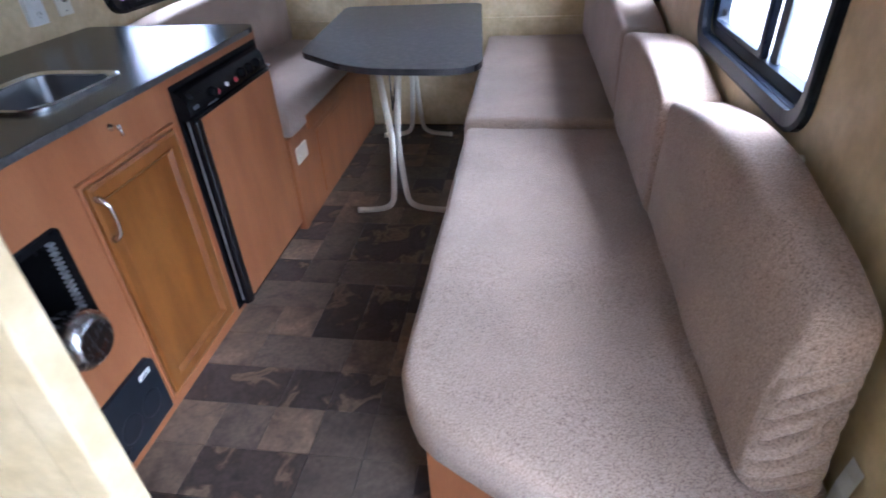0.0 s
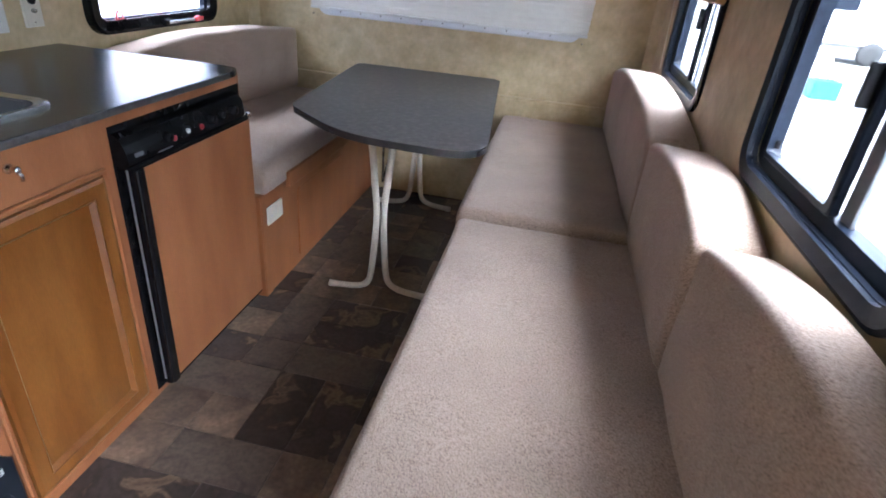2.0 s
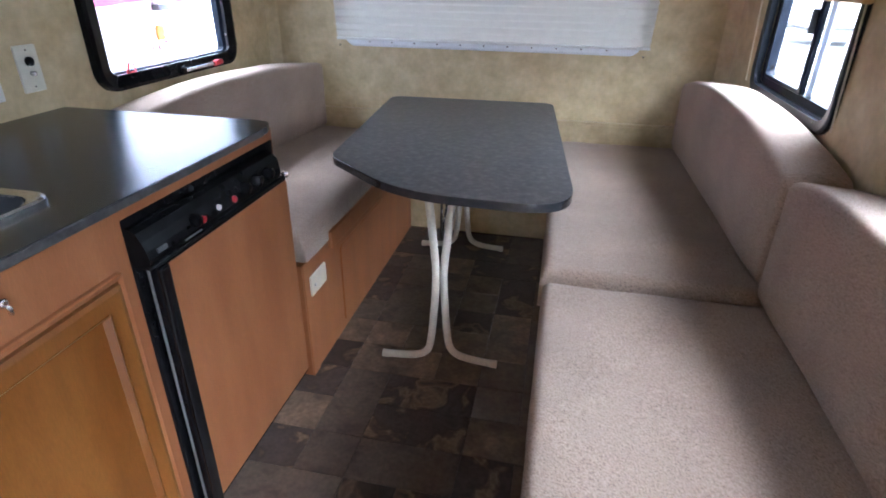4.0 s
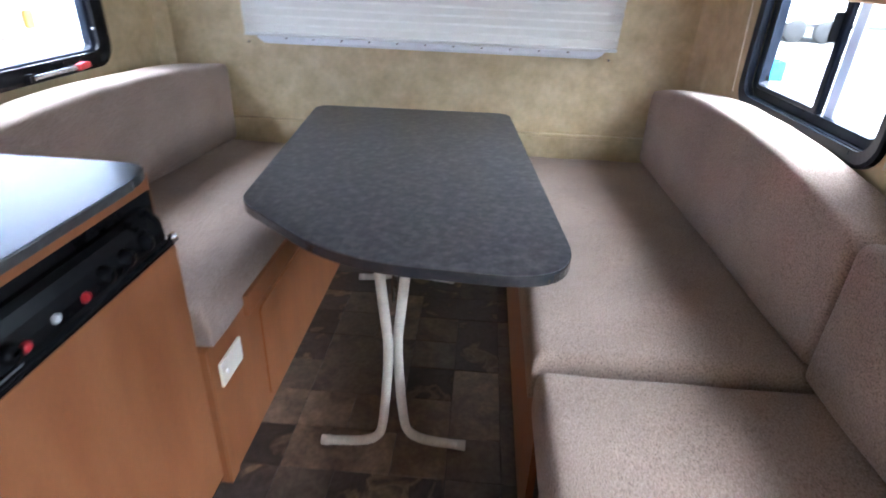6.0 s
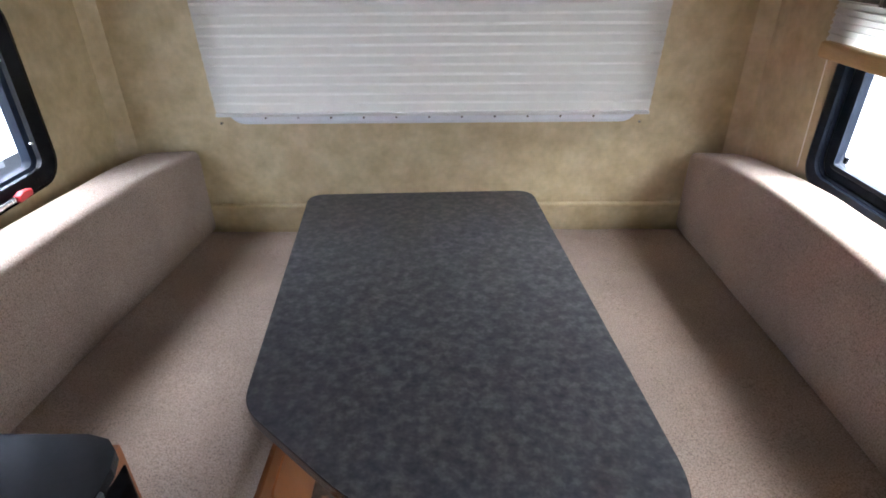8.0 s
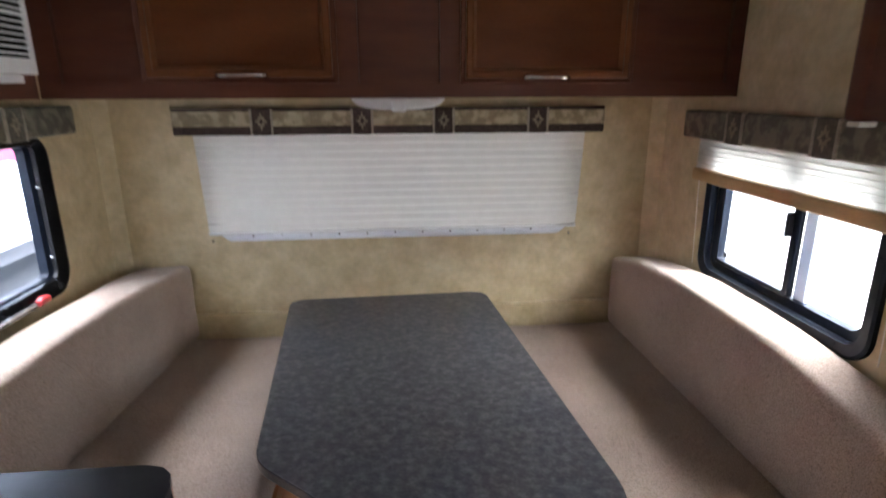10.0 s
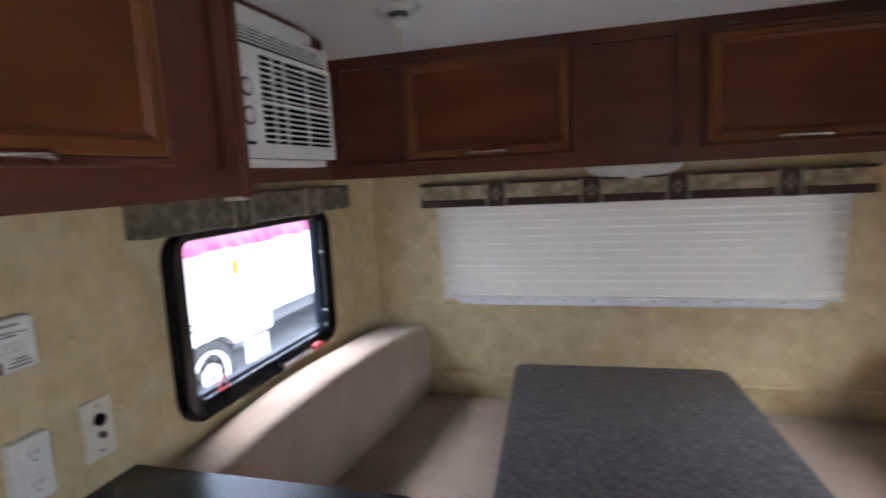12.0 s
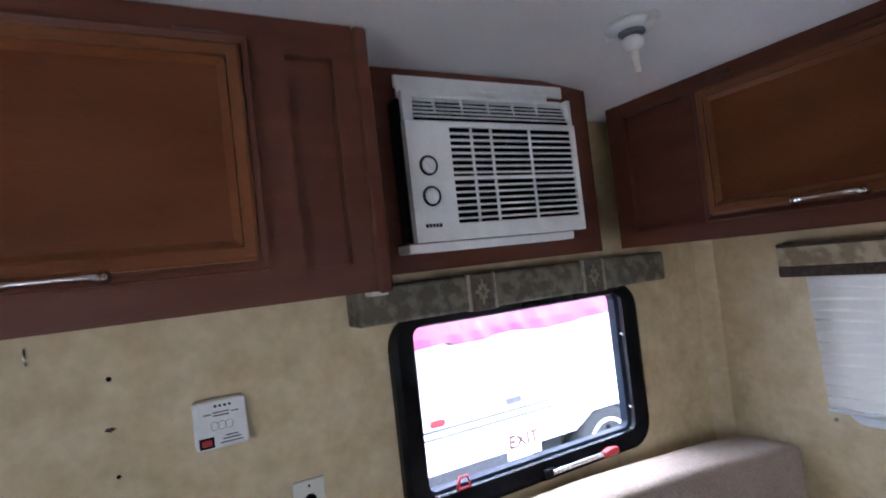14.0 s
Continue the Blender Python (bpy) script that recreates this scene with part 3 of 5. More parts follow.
# ---- cabinets ----
def pull(u0, u1, v0, v1, m, parent, stand=0.028):
    """An arched chrome pull with two swollen feet."""
    n, path, rad = 12, [], []
    for i in range(n + 1):
        t = i / n
        path.append(m @ Vector((u0 + (u1 - u0) * t, v0 + (v1 - v0) * t, 0.004 + stand * min(1, 2.6 * math.sin(math.pi * t)) * (0.8 + 0.2 * math.sin(math.pi * t)))))
        rad.append(0.0034 + 0.0066 * abs(2 * t - 1) ** 4)
    bm = tube(bmesh.new(), path, rad, 8)
    for u, v in ((u0, v0), (u1, v1)):
        lathe(bm, [(0.009, 0.0), (0.010, 0.004), (0.006, 0.010), (0.004, 0.016)], m @ Matrix.Translation((u, v, 0.0)), 12)
    return part("handle", bm, CHROME, parent, "chrome arched pull")


def panel_door(u0, u1, v0, v1, d, m, wood, rail_wood, edge_wood, parent, rail=0.05):
    """A framed door: outer moulding, flat rails, sloped bead and a sunk centre panel."""
    box4 = lambda e: rrect(u0 + e, u1 - e, v0 + e, v1 - e, 0.003, 2)
    door = part("door", ring(bmesh.new(), box4(0.016), box4(rail), d, d + 0.018, m, 0.0005), rail_wood, parent)
    part("edge_moulding", ring(bmesh.new(), box4(0.0), box4(0.0125), d, d + 0.012, m, 0.004), edge_wood, door)
    part("groove", ring(bmesh.new(), box4(0.0125), box4(0.0162), d, d + 0.004, m), edge_wood, door)
    part("bead", ring(bmesh.new(), box4(rail), box4(rail + 0.013), d, d + 0.0165, m, 0.011), rail_wood, door)
    part("panel", prism(bmesh.new(), box4(rail + 0.011), d, d + 0.005, m), wood, door)
    return door


# overhead cabinet across the front
Y0 = 5.65
m = on_far(Y0)
c = thing("overhead_cabinet", (-0.3, Y0, 1.505), "dark cherry overhead cabinet across the front wall, doors closed", "cabinet")
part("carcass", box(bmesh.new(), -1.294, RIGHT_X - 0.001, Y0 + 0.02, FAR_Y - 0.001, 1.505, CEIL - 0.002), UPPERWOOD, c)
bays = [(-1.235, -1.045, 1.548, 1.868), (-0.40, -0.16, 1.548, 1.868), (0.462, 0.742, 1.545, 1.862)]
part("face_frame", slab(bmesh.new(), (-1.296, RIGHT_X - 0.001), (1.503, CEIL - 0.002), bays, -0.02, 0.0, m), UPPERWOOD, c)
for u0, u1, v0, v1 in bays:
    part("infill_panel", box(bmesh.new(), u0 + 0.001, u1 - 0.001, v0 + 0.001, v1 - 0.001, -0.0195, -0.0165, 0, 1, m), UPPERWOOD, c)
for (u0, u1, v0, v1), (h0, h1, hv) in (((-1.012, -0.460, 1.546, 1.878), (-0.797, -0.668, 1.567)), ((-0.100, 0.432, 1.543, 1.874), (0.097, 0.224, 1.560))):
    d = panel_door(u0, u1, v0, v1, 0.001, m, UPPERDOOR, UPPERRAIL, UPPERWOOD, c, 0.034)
    pull(h0, h1, hv, hv, m @ Matrix.Translation((0, 0, 0.018)), d)
    for hu in (u0 + 0.07, u1 - 0.07):
        part("hinge", prism(bmesh.new(), rrect(hu - 0.03, hu + 0.03, v1 + 0.004, v1 + 0.016, 0.005, 4), 0.001, 0.010, m, 0.003), BRONZE, c, "small dark bronze hinge")

# overhead cabinet above the galley
X0 = -1.04
m = on_left(X0)
c = thing("overhead_cabinet", (X0, 4.0, 1.482), "cherry overhead cabinet above the galley, door closed", "cabinet")
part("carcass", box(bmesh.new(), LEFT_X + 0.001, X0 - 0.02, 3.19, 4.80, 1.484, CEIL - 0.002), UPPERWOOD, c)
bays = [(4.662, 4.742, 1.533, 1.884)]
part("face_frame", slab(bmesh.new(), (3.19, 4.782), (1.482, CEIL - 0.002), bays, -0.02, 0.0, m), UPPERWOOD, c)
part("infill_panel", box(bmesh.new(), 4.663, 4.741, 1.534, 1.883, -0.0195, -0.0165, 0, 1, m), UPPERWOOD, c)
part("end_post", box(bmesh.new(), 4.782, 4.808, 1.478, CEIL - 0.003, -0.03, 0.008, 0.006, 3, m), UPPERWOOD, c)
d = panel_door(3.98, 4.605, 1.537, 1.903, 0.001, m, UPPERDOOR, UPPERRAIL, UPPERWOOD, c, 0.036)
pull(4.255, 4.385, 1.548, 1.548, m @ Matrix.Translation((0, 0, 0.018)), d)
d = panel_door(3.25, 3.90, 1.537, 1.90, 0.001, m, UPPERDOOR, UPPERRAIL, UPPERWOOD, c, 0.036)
part("hinge", prism(bmesh.new(), rrect(4.50, 4.57, 1.902, 1.911, 0.004, 3), 0.001, 0.01, m, 0.003), BRONZE, c)
part("catch", prism(bmesh.new(), rrect(4.768, 4.80, 1.474, 1.482, 0.003, 3), -0.03, 0.0, m, 0.002), IVORY, c)

part("mounting_board", slab(bmesh.new(), (4.812, 5.482), (1.505, CEIL - 0.002), [(4.925, 5.345, 1.565, 1.87)], -0.02, 0.0, on_left(-1.205)), UPPERWOOD, c)
part("board_return", box(bmesh.new(), LEFT_X + 0.001, -1.226, 5.464, 5.481, 1.505, CEIL - 0.003), UPPERWOOD, c)
part("board_bottom", box(bmesh.new(), LEFT_X + 0.001, -1.226, 4.812, 5.463, 1.505, 1.523), UPPERWOOD, c)

# overhead cabinet above the sofa
m = on_right(0.43)
c = thing("overhead_cabinet", (0.43, 4.0, 1.475), "dark cherry overhead cabinet above the sofa", "cabinet")
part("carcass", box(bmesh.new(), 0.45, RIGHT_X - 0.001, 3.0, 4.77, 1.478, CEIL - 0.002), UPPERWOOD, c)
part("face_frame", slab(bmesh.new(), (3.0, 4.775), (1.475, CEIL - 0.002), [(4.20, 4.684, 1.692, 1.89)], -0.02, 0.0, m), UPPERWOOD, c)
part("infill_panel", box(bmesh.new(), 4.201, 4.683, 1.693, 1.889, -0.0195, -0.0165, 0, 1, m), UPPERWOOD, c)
d = thing("control_box", (0.43, 4.65, 1.58), "small black control box with a red pilot light on the cabinet", "switch")
part("case", prism(bmesh.new(), rrect(4.585, 4.709, 1.580, 1.644, 0.006, 3), 0.0005, 0.014, m, 0.003), BLACK, d)
part("pilot_light", lathe(bmesh.new(), [(0.005, 0.0135), (0.005, 0.016), (0.002, 0.018)], m @ Matrix.Translation((4.700, 1.626, 0)), 10), RED, d, "small red pilot light")
part("switch", prism(bmesh.new(), rrect(4.645, 4.675, 1.594, 1.632, 0.003, 2), 0.0135, 0.018, m, 0.002), BLACK, d)
part("end_post", box(bmesh.new(), 4.755, 4.79, 1.472, CEIL - 0.003, -0.03, 0.008, 0.010, 3, m), UPPERWOOD, c)
part("catch", prism(bmesh.new(), rrect(4.758, 4.785, 1.464, 1.473, 0.003, 3), -0.03, 0.0, m, 0.002), IVORY, c)

# ---- galley ----
G = -0.715
m = on_left(G)
c = thing("galley_cabinet", (G, 4.0, 0.0), "cherry laminate galley cabinet with a maple door", "cabinet")
part("body", slab(bmesh.new(), (3.19, 4.79), (0.0, 0.879), [(3.32, 3.64, 0.385, 0.70), (4.190, 4.775, 0.02, 0.842)], -0.02, 0.0, m), LAMINATE, c)
part("end_post", box(bmesh.new(), G + 0.0005, -0.671, 4.793, 4.8025, 0.0, 0.434, 0.002), LAMINATE, c)
part("side_panel", box(bmesh.new(), LEFT_X + 0.001, G - 0.021, 4.776, 4.79, 0.0, 0.879), LAMINATE, c)
d = panel_door(3.736, 4.150, 0.042, 0.757, 0.001, m, DOORWOOD, DOORWOOD, LAMINATE, c, 0.056)
pull(3.764, 3.764, 0.712, 0.598, m @ Matrix.Translation((0, 0, 0.018)), d)
l = lathe(bmesh.new(), [(0.010, 0), (0.011, 0.004), (0.006, 0.008), (0.005, 0.02), (0.008, 0.026), (0.004, 0.03)], m @ Matrix.Translation((3.915, 0.832, 0)), 14)
tube(l, [m @ Vector(p) for p in ((3.917, 0.832, 0.018), (3.922, 0.818, 0.024), (3.926, 0.806, 0.018))], 0.004, 8)
part("turn_latch", l, CHROME, c, "small chrome turn latch")

w = thing("worktop", (G, 4.0, 0.879), "charcoal laminate worktop with a satin sheen", "worktop")
SINK = (-1.065, -0.816, 3.835, 4.138)
b = bmesh.new()
slab(b, (LEFT_X + 0.002, -0.690), (3.19, 4.70), [(SINK[0], SINK[1], SINK[2], SINK[3])], 0.879, 0.897, on_floor(0))
prism(b, [(LEFT_X + 0.002, 4.70), (-0.690, 4.70), (-0.693, 4.735), (-0.703, 4.765), (-0.722, 4.784), (-0.755, 4.793), (LEFT_X + 0.002, 4.796)], 0.879, 0.897, on_floor(0))
part("top", b, COUNTER, w)
part("front_edge", box(bmesh.new(), -0.690, -0.685, 3.19, 4.70, 0.879, 0.8965, 0.002), EDGEMETAL, w, "dark metal-look edging")

s = thing("kitchen_sink", ((SINK[0] + SINK[1]) / 2, 3.96, 0.782), "stainless steel inset sink, scraps of paper inside", "sink")
b = ring(bmesh.new(), rrect(SINK[0] - 0.018, SINK[1] + 0.018, SINK[2] - 0.018, SINK[3] + 0.018, 0.05), rrect(SINK[0] + 0.004, SINK[1] - 0.003, SINK[2] + 0.004, SINK[3] - 0.004, 0.05), 0.898, 0.908, on_floor(0), 0.005)
part("rim", b, CHROME, s)
b = bmesh.new()
loops = []
for k, (ins, z) in enumerate(((0.003, 0.902), (0.007, 0.87), (0.014, 0.805), (0.024, 0.788), (0.055, 0.782))):
    loops.append([b.verts.new((u, v, z)) for u, v in rrect(SINK[0] + ins, SINK[1] - ins, SINK[2] + ins, SINK[3] - ins, 0.06)])
for a, e in zip(loops, loops[1:]):
    for i in range(len(a)):
        f = b.faces.new((a[i], a[(i + 1) % len(a)], e[(i + 1) % len(a)], e[i]))
        f.smooth = True
b.faces.new(loops[-1])
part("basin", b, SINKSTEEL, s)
part("drain", lathe(bmesh.new(), [(0.04, 0.0), (0.042, 0.004), (0.03, 0.006), (0.01, 0.003)], Matrix.Translation((-0.94, 3.95, 0.7825)), 20), CHROME, s)
random.seed(5)
for i in range(2):
    p = thing("crumpled_paper", (-0.965 - 0.02 * i, 3.975 + 0.065 * i, 0.784), "crumpled white paper in the sink", "paper")
    b = bmesh.new()
    bmesh.ops.create_icosphere(b, subdivisions=3, radius=0.044)
    for v in b.verts:
        v.co = Vector((v.co.x * 1.3, v.co.y * (1.2 - 0.3 * i), v.co.z * 0.6)) * (1 + 0.5 * noise.noise(v.co * 40 + Vector((i * 7, 0, 0)))) + Vector((-0.965 - 0.02 * i, 3.975 + 0.065 * i, 0.818))
    part("paper", b, WHITE, p)
f = thing("faucet_base", (-0.745, 3.615, 0.897), "chrome tap fitting beside the sink", "tap")
part("dome", lathe(bmesh.new(), [(0.022, 0.0), (0.024, 0.006), (0.019, 0.02), (0.015, 0.03), (0.006, 0.034)], Matrix.Translation((-0.745, 3.60, 0.897)), 20), CHROME, f)

# furnace recess
f = thing("furnace_vent", (G, 3.48, 0.385), "black recessed heater grille with a steel exhaust bulb", "heater")
b = ring(bmesh.new(), rrect(3.315, 3.65, 0.375, 0.71, 0.02), rrect(3.335, 3.628, 0.397, 0.688, 0.015), 0.0005, 0.007, m, 0.002)
part("bezel", b, BLACK, f)
b = bmesh.new()
box(b, 3.321, 3.639, 0.386, 0.699, -0.20, -0.18, 0, 1, m)
for q in ((3.321, 3.333, 0.386, 0.699), (3.627, 3.639, 0.386, 0.699), (3.333, 3.627, 0.386, 0.398), (3.333, 3.627, 0.687, 0.699)):
    box(b, *q, -0.18, 0.0, 0, 1, m)
part("recess", b, BLACK, f)
for i in range(22):
    part("grille_tooth", box(bmesh.new(), 3.612, 3.626, 0.41 + i * 0.0125, 0.416 + i * 0.0125, -0.012, 0.004, 0.001, 1, m), PALEMETAL, f)
part("exhaust_bulb", lathe(bmesh.new(), [(0.025, -0.17), (0.04, -0.12), (0.065, -0.07), (0.075, -0.03), (0.07, 0.0), (0.052, 0.018), (0.048, 0.02), (0.03, 0.012)], m @ Matrix.Translation((3.555, 0.455, 0.045)), 28), STEEL, f, "rounded stainless bulb")

v = thing("converter_panel", (G, 3.64, 0.03), "blue-black cover panel with a small pale label", "panel")
b = prism(bmesh.new(), [(3.40, 0.035), (3.728, 0.035), (3.728, 0.225), (3.708, 0.248), (3.40, 0.248)], 0.001, 0.012, m, 0.004)
part("cover", b, NAVY, v)
part("label", box(bmesh.new(), 3.655, 3.70, 0.205, 0.222, 0.0122, 0.0128, 0, 1, m), WHITE, v, "small white printed label")
for i in range(2):
    part("print_bar", box(bmesh.new(), 3.66, 3.694, 0.208 + 0.006 * i, 0.211 + 0.006 * i, 0.0129, 0.0131, 0, 1, m), GREYPRINT, v)
for q in (3.47, 3.57, 3.66):
    part("pressed_disc", lathe(bmesh.new(), [(0.042, 0.0118), (0.04, 0.0135), (0.03, 0.0125)], m @ Matrix.Translation((q, 0.12, 0)), 24), NAVY, v)

# refrigerator
f = thing("refrigerator", (G, 4.47, 0.02), "small fridge with cherry door panel and black control strip", "fridge")
part("body", box(bmesh.new(), LEFT_X + 0.05, G - 0.001, 4.194, 4.772, 0.021, 0.84), BLACK, f)
part("surround", ring(bmesh.new(), rrect(4.186, 4.785, 0.018, 0.846, 0.004, 2), rrect(4.206, 4.76, 0.03, 0.74, 0.004, 2), 0.0, 0.0035, m), BLACK, f)
dr = part("door", box(bmesh.new(), 4.210, 4.784, 0.03, 0.738, 0.004, 0.033, 0.004, 2, m), BLACK, f)
part("door_panel", box(bmesh.new(), 4.246, 4.777, 0.044, 0.730, 0.0332, 0.037, 0.001, 1, m), LAMINATE, dr, "cherry laminate door panel")
part("door_handle", prism(bmesh.new(), rrect(4.212, 4.243, 0.033, 0.734, 0.008, 3), 0.0335, 0.044, m, 0.008, 4), GLOSSBLACK, dr, "full-height black grip")
# Pale strip added as the highlight that the glossy grip catches.
part("highlight_strip", box(bmesh.new(), 4.2065, 4.2098, 0.05, 0.735, 0.0135, 0.019, 0.001, 2, m), PALEMETAL, dr, "thin bright strip standing in for a highlight on the grip")
_pr = [(0.004, 0.748), (0.034, 0.748), (0.042, 0.754), (0.044, 0.765), (0.041, 0.782), (0.034, 0.802), (0.025, 0.820), (0.014, 0.828), (0.004, 0.829)]
_side = Matrix(((1, 0, 0, G), (0, 0, 1, 0), (0, 1, 0, 0), (0, 0, 0, 1)))
cp = part("control_panel", prism(bmesh.new(), _pr, 4.188, 4.742, _side, 0.004, 2), BLACK, f, "black control panel with a rounded brow")
part("end_cap", lathe(bmesh.new(), [(0.034, 0.0), (0.034, 0.004), (0.028, 0.007), (0.010, 0.008)], Matrix.Translation((G + 0.0035, 4.7425, 0.788)) @ Matrix.Rotation(-math.pi / 2, 4, "X"), 20), GLOSSBLACK, cp)
part("panel_lip", box(bmesh.new(), 4.190, 4.770, 0.7385, 0.7475, 0.004, 0.040, 0.005, 2, m), BLACK, f)
part("grip_slot", box(bmesh.new(), 4.30, 4.36, 0.755, 0.759, 0.041, 0.0445, 0.001, 1, m), GREYPRINT, cp)
for u, r, mt in ((4.345, 0.015, BLACK), (4.555, 0.016, BLACK), (4.615, 0.016, BLACK), (4.675, 0.016, BLACK)):
    k = part("knob", lathe(bmesh.new(), [(r, 0.030), (r, 0.044), (r * 0.85, 0.054), (r * 0.4, 0.056)], m @ Matrix.Translation((u, 0.785, 0.0)), 18), mt, cp)
for u in (4.372, 4.50):
    part("red_button", lathe(bmesh.new(), [(0.0085, 0.034), (0.0085, 0.046), (0.005, 0.049)], m @ Matrix.Translation((u, 0.776, 0.0)), 14), RED, cp, "red push button")
part("gauge", lathe(bmesh.new(), [(0.007, 0.034), (0.007, 0.046), (0.004, 0.048)], m @ Matrix.Translation((4.435, 0.780, 0.0)), 14), WHITE, cp, "small white gauge")
part("brand_plate", box(bmesh.new(), 4.215, 4.245, 0.768, 0.778, 0.040, 0.0455, 0.001, 1, m), GREYPRINT, cp)
part("hinge_pin", lathe(bmesh.new(), [(0.010, 0), (0.010, 0.012), (0.005, 0.016)], Matrix.Translation((G + 0.034, 4.779, 0.739)), 12), CHROME, f)

# ---- seating ----
def soften(b, amount, scale, seed):
    for v in b.verts:
        n = noise.noise(v.co * scale + Vector((seed, seed * 2, 0)))
        v.co += v.normal * amount * n
    for f in b.faces:
        f.smooth = True


def seat_cushion(at, x0, x1, y0, y1, z0, z1, label, seed, crown=0.008, near=None, r=0.022, r_end=0.022):
    near = near or (lambda x: y0)
    c = thing("seat_cushion", at, label, "cushion", "seat cushions")
    nx, ny, rows = 18, 36, []
    b = bmesh.new()
    def dome(t, length, r):
        e = min(t, 1 - t) * length
        return 0.0 if e >= r else r - math.sqrt(max(0.0, r * r - (r - e) ** 2))
    ease = lambda i, n: 0.5 - 0.5 * math.cos(math.pi * i / n)
    for i in range(nx + 1):
        for j in range(ny + 1):
            s, t = ease(i, nx), ease(j, ny)
            z = z1 + crown * math.sin(math.pi * s) ** 0.5 * math.sin(math.pi * t) ** 0.5 - dome(s, x1 - x0, r) - dome(t, y1 - y0, r_end)
            rows.append(b.verts.new((x0 + (x1 - x0) * s, near(x0 + (x1 - x0) * s) + (y1 - near(x0 + (x1 - x0) * s)) * t, z)))
    at_ = lambda i, j: rows[i * (ny + 1) + j]
    for i in range(nx):
        for j in range(ny):
            b.faces.new((at_(i, j), at_(i + 1, j), at_(i + 1, j + 1), at_(i, j + 1)))
    rim = [at_(i, 0) for i in range(nx)] + [at_(nx, j) for j in range(ny)] + [at_(i, ny) for i in range(nx, 0, -1)] + [at_(0, j) for j in range(ny, 0, -1)]
    low = [b.verts.new((v.co.x, v.co.y, z0)) for v in rim]
    k = len(rim)
    for i in range(k):
        b.faces.new((rim[i], low[i], low[(i + 1) % k], rim[(i + 1) % k]))
    b.faces.new(low)
    bmesh.ops.recalc_face_normals(b, faces=b.faces[:])
    b.normal_update()
    soften(b, 0.004, 7, seed)
    part("cover", b, FABRIC, c)
    return c


def back_cushion(at, y0, y1, zb, ends, zt, front, back, label, seed, crease=0.0, slant=0.0, lean=(0.0, 0.0)):
    """A boxy back cushion with an arched top; ends: height of the arch at the near and far end;
    front, back: x of its face and of its back, each at the near and far end."""
    c = thing("back_cushion", at, label, "cushion", "back cushions")
    b = bmesh.new()
    n, rings, soft = 44, [], 0.022
    side = 1 if back[0] > front[0] else -1
    for i in range(n + 1):
        t = 0.5 - 0.5 * math.cos(math.pi * i / n)
        y = y0 + (y1 - y0) * t
        near_end = min(t, 1 - t) * (y1 - y0)
        ins = soft - math.sqrt(max(0.0, soft ** 2 - max(0.0, soft - near_end) ** 2))
        top = zt - (zt - ends[0 if t < 0.5 else 1]) * abs(2 * t - 1) ** 2.1 - ins
        f = front[0] + (front[1] - front[0]) * t + side * ins
        k = back[0] + (back[1] - back[0]) * t - side * ins * 0.4
        rr = []
        corners = (((f, zb), 0.025), ((f + side * (lean[0] + (lean[1] - lean[0]) * t), top), 0.026), ((k, top - 0.006), 0.018), ((k, zb), 0.012))
        for q, ((px, pz), r) in enumerate(corners):
            (ax, az), (ex, ez) = corners[q - 1][0], corners[(q + 1) % 4][0]
            p = Vector((px, pz))
            u = p + (Vector((ax, az)) - p).normalized() * r
            w_ = p + (Vector((ex, ez)) - p).normalized() * r
            for h in range(6):
                g = h / 5
                rr.append(u * (1 - g) ** 2 + p * 2 * g * (1 - g) + w_ * g * g)
            nxt = Vector((ex, ez))
            end = nxt + (p - nxt).normalized() * corners[(q + 1) % 4][1]
            for h in range(1, 6 if q in (0, 2) else 4):
                rr.append(w_.lerp(end, h / (6 if q in (0, 2) else 4)))
        row = []
        for p in rr:
            up = (p.y - zb) / (top - zb)
            swell = 0.010 * math.sin(math.pi * min(1.0, max(0.0, up))) * min(1.0, near_end / 0.12) if abs(p.x - f) < 0.01 + lean[0] else 0.0
            row.append(b.verts.new((p.x - side * swell, y + slant * up * max(0.0, 1 - 2 * t), p.y)))
        rings.append(row)
    for a, e in zip(rings, rings[1:]):
        for q in range(len(a)):
            b.faces.new((a[q], a[(q + 1) % len(a)], e[(q + 1) % len(a)], e[q]))
    for rg, s in ((rings[0][::-1], -1), (rings[-1], 1)):
        mid = sum((v.co for v in rg), Vector()) / len(rg)
        first = list(rg)
        for q in (0.84, 0.66, 0.46, 0.24):
            inner = [b.verts.new(mid.lerp(v.co, q) + Vector((0, s * 0.008 * (1 - q * q), 0))) for v in first]
            for h in range(len(rg)):
                b.faces.new((rg[h], rg[(h + 1) % len(rg)], inner[(h + 1) % len(rg)], inner[h]))
            rg = inner
        b.faces.new(rg)
    bmesh.ops.recalc_face_normals(b, faces=b.faces[:])
    b.normal_update()
    soften(b, 0.005, 6, seed)
    if crease:
        at_end = lambda v, d: v.y < y0 + d + slant * (v.z - zb) / (zt - zb)
        es = list({e for f in b.faces if at_end(f.calc_center_median(), 0.012) for e in f.edges})
        bmesh.ops.subdivide_edges(b, edges=es, cuts=10, use_grid_fill=True)
        b.normal_update()
        for v in b.verts:
            if at_end(v.co, 0.02):
                q = v.co.z * 0.9 - v.co.x * 0.55
                n1 = noise.noise(v.co * 9)
                n2 = noise.noise(v.co * 7 + Vector((3, 1, 5)))
                seam = min(1.0, max(0.0, 1.25 - (v.co.x - front[0]) / 0.12))
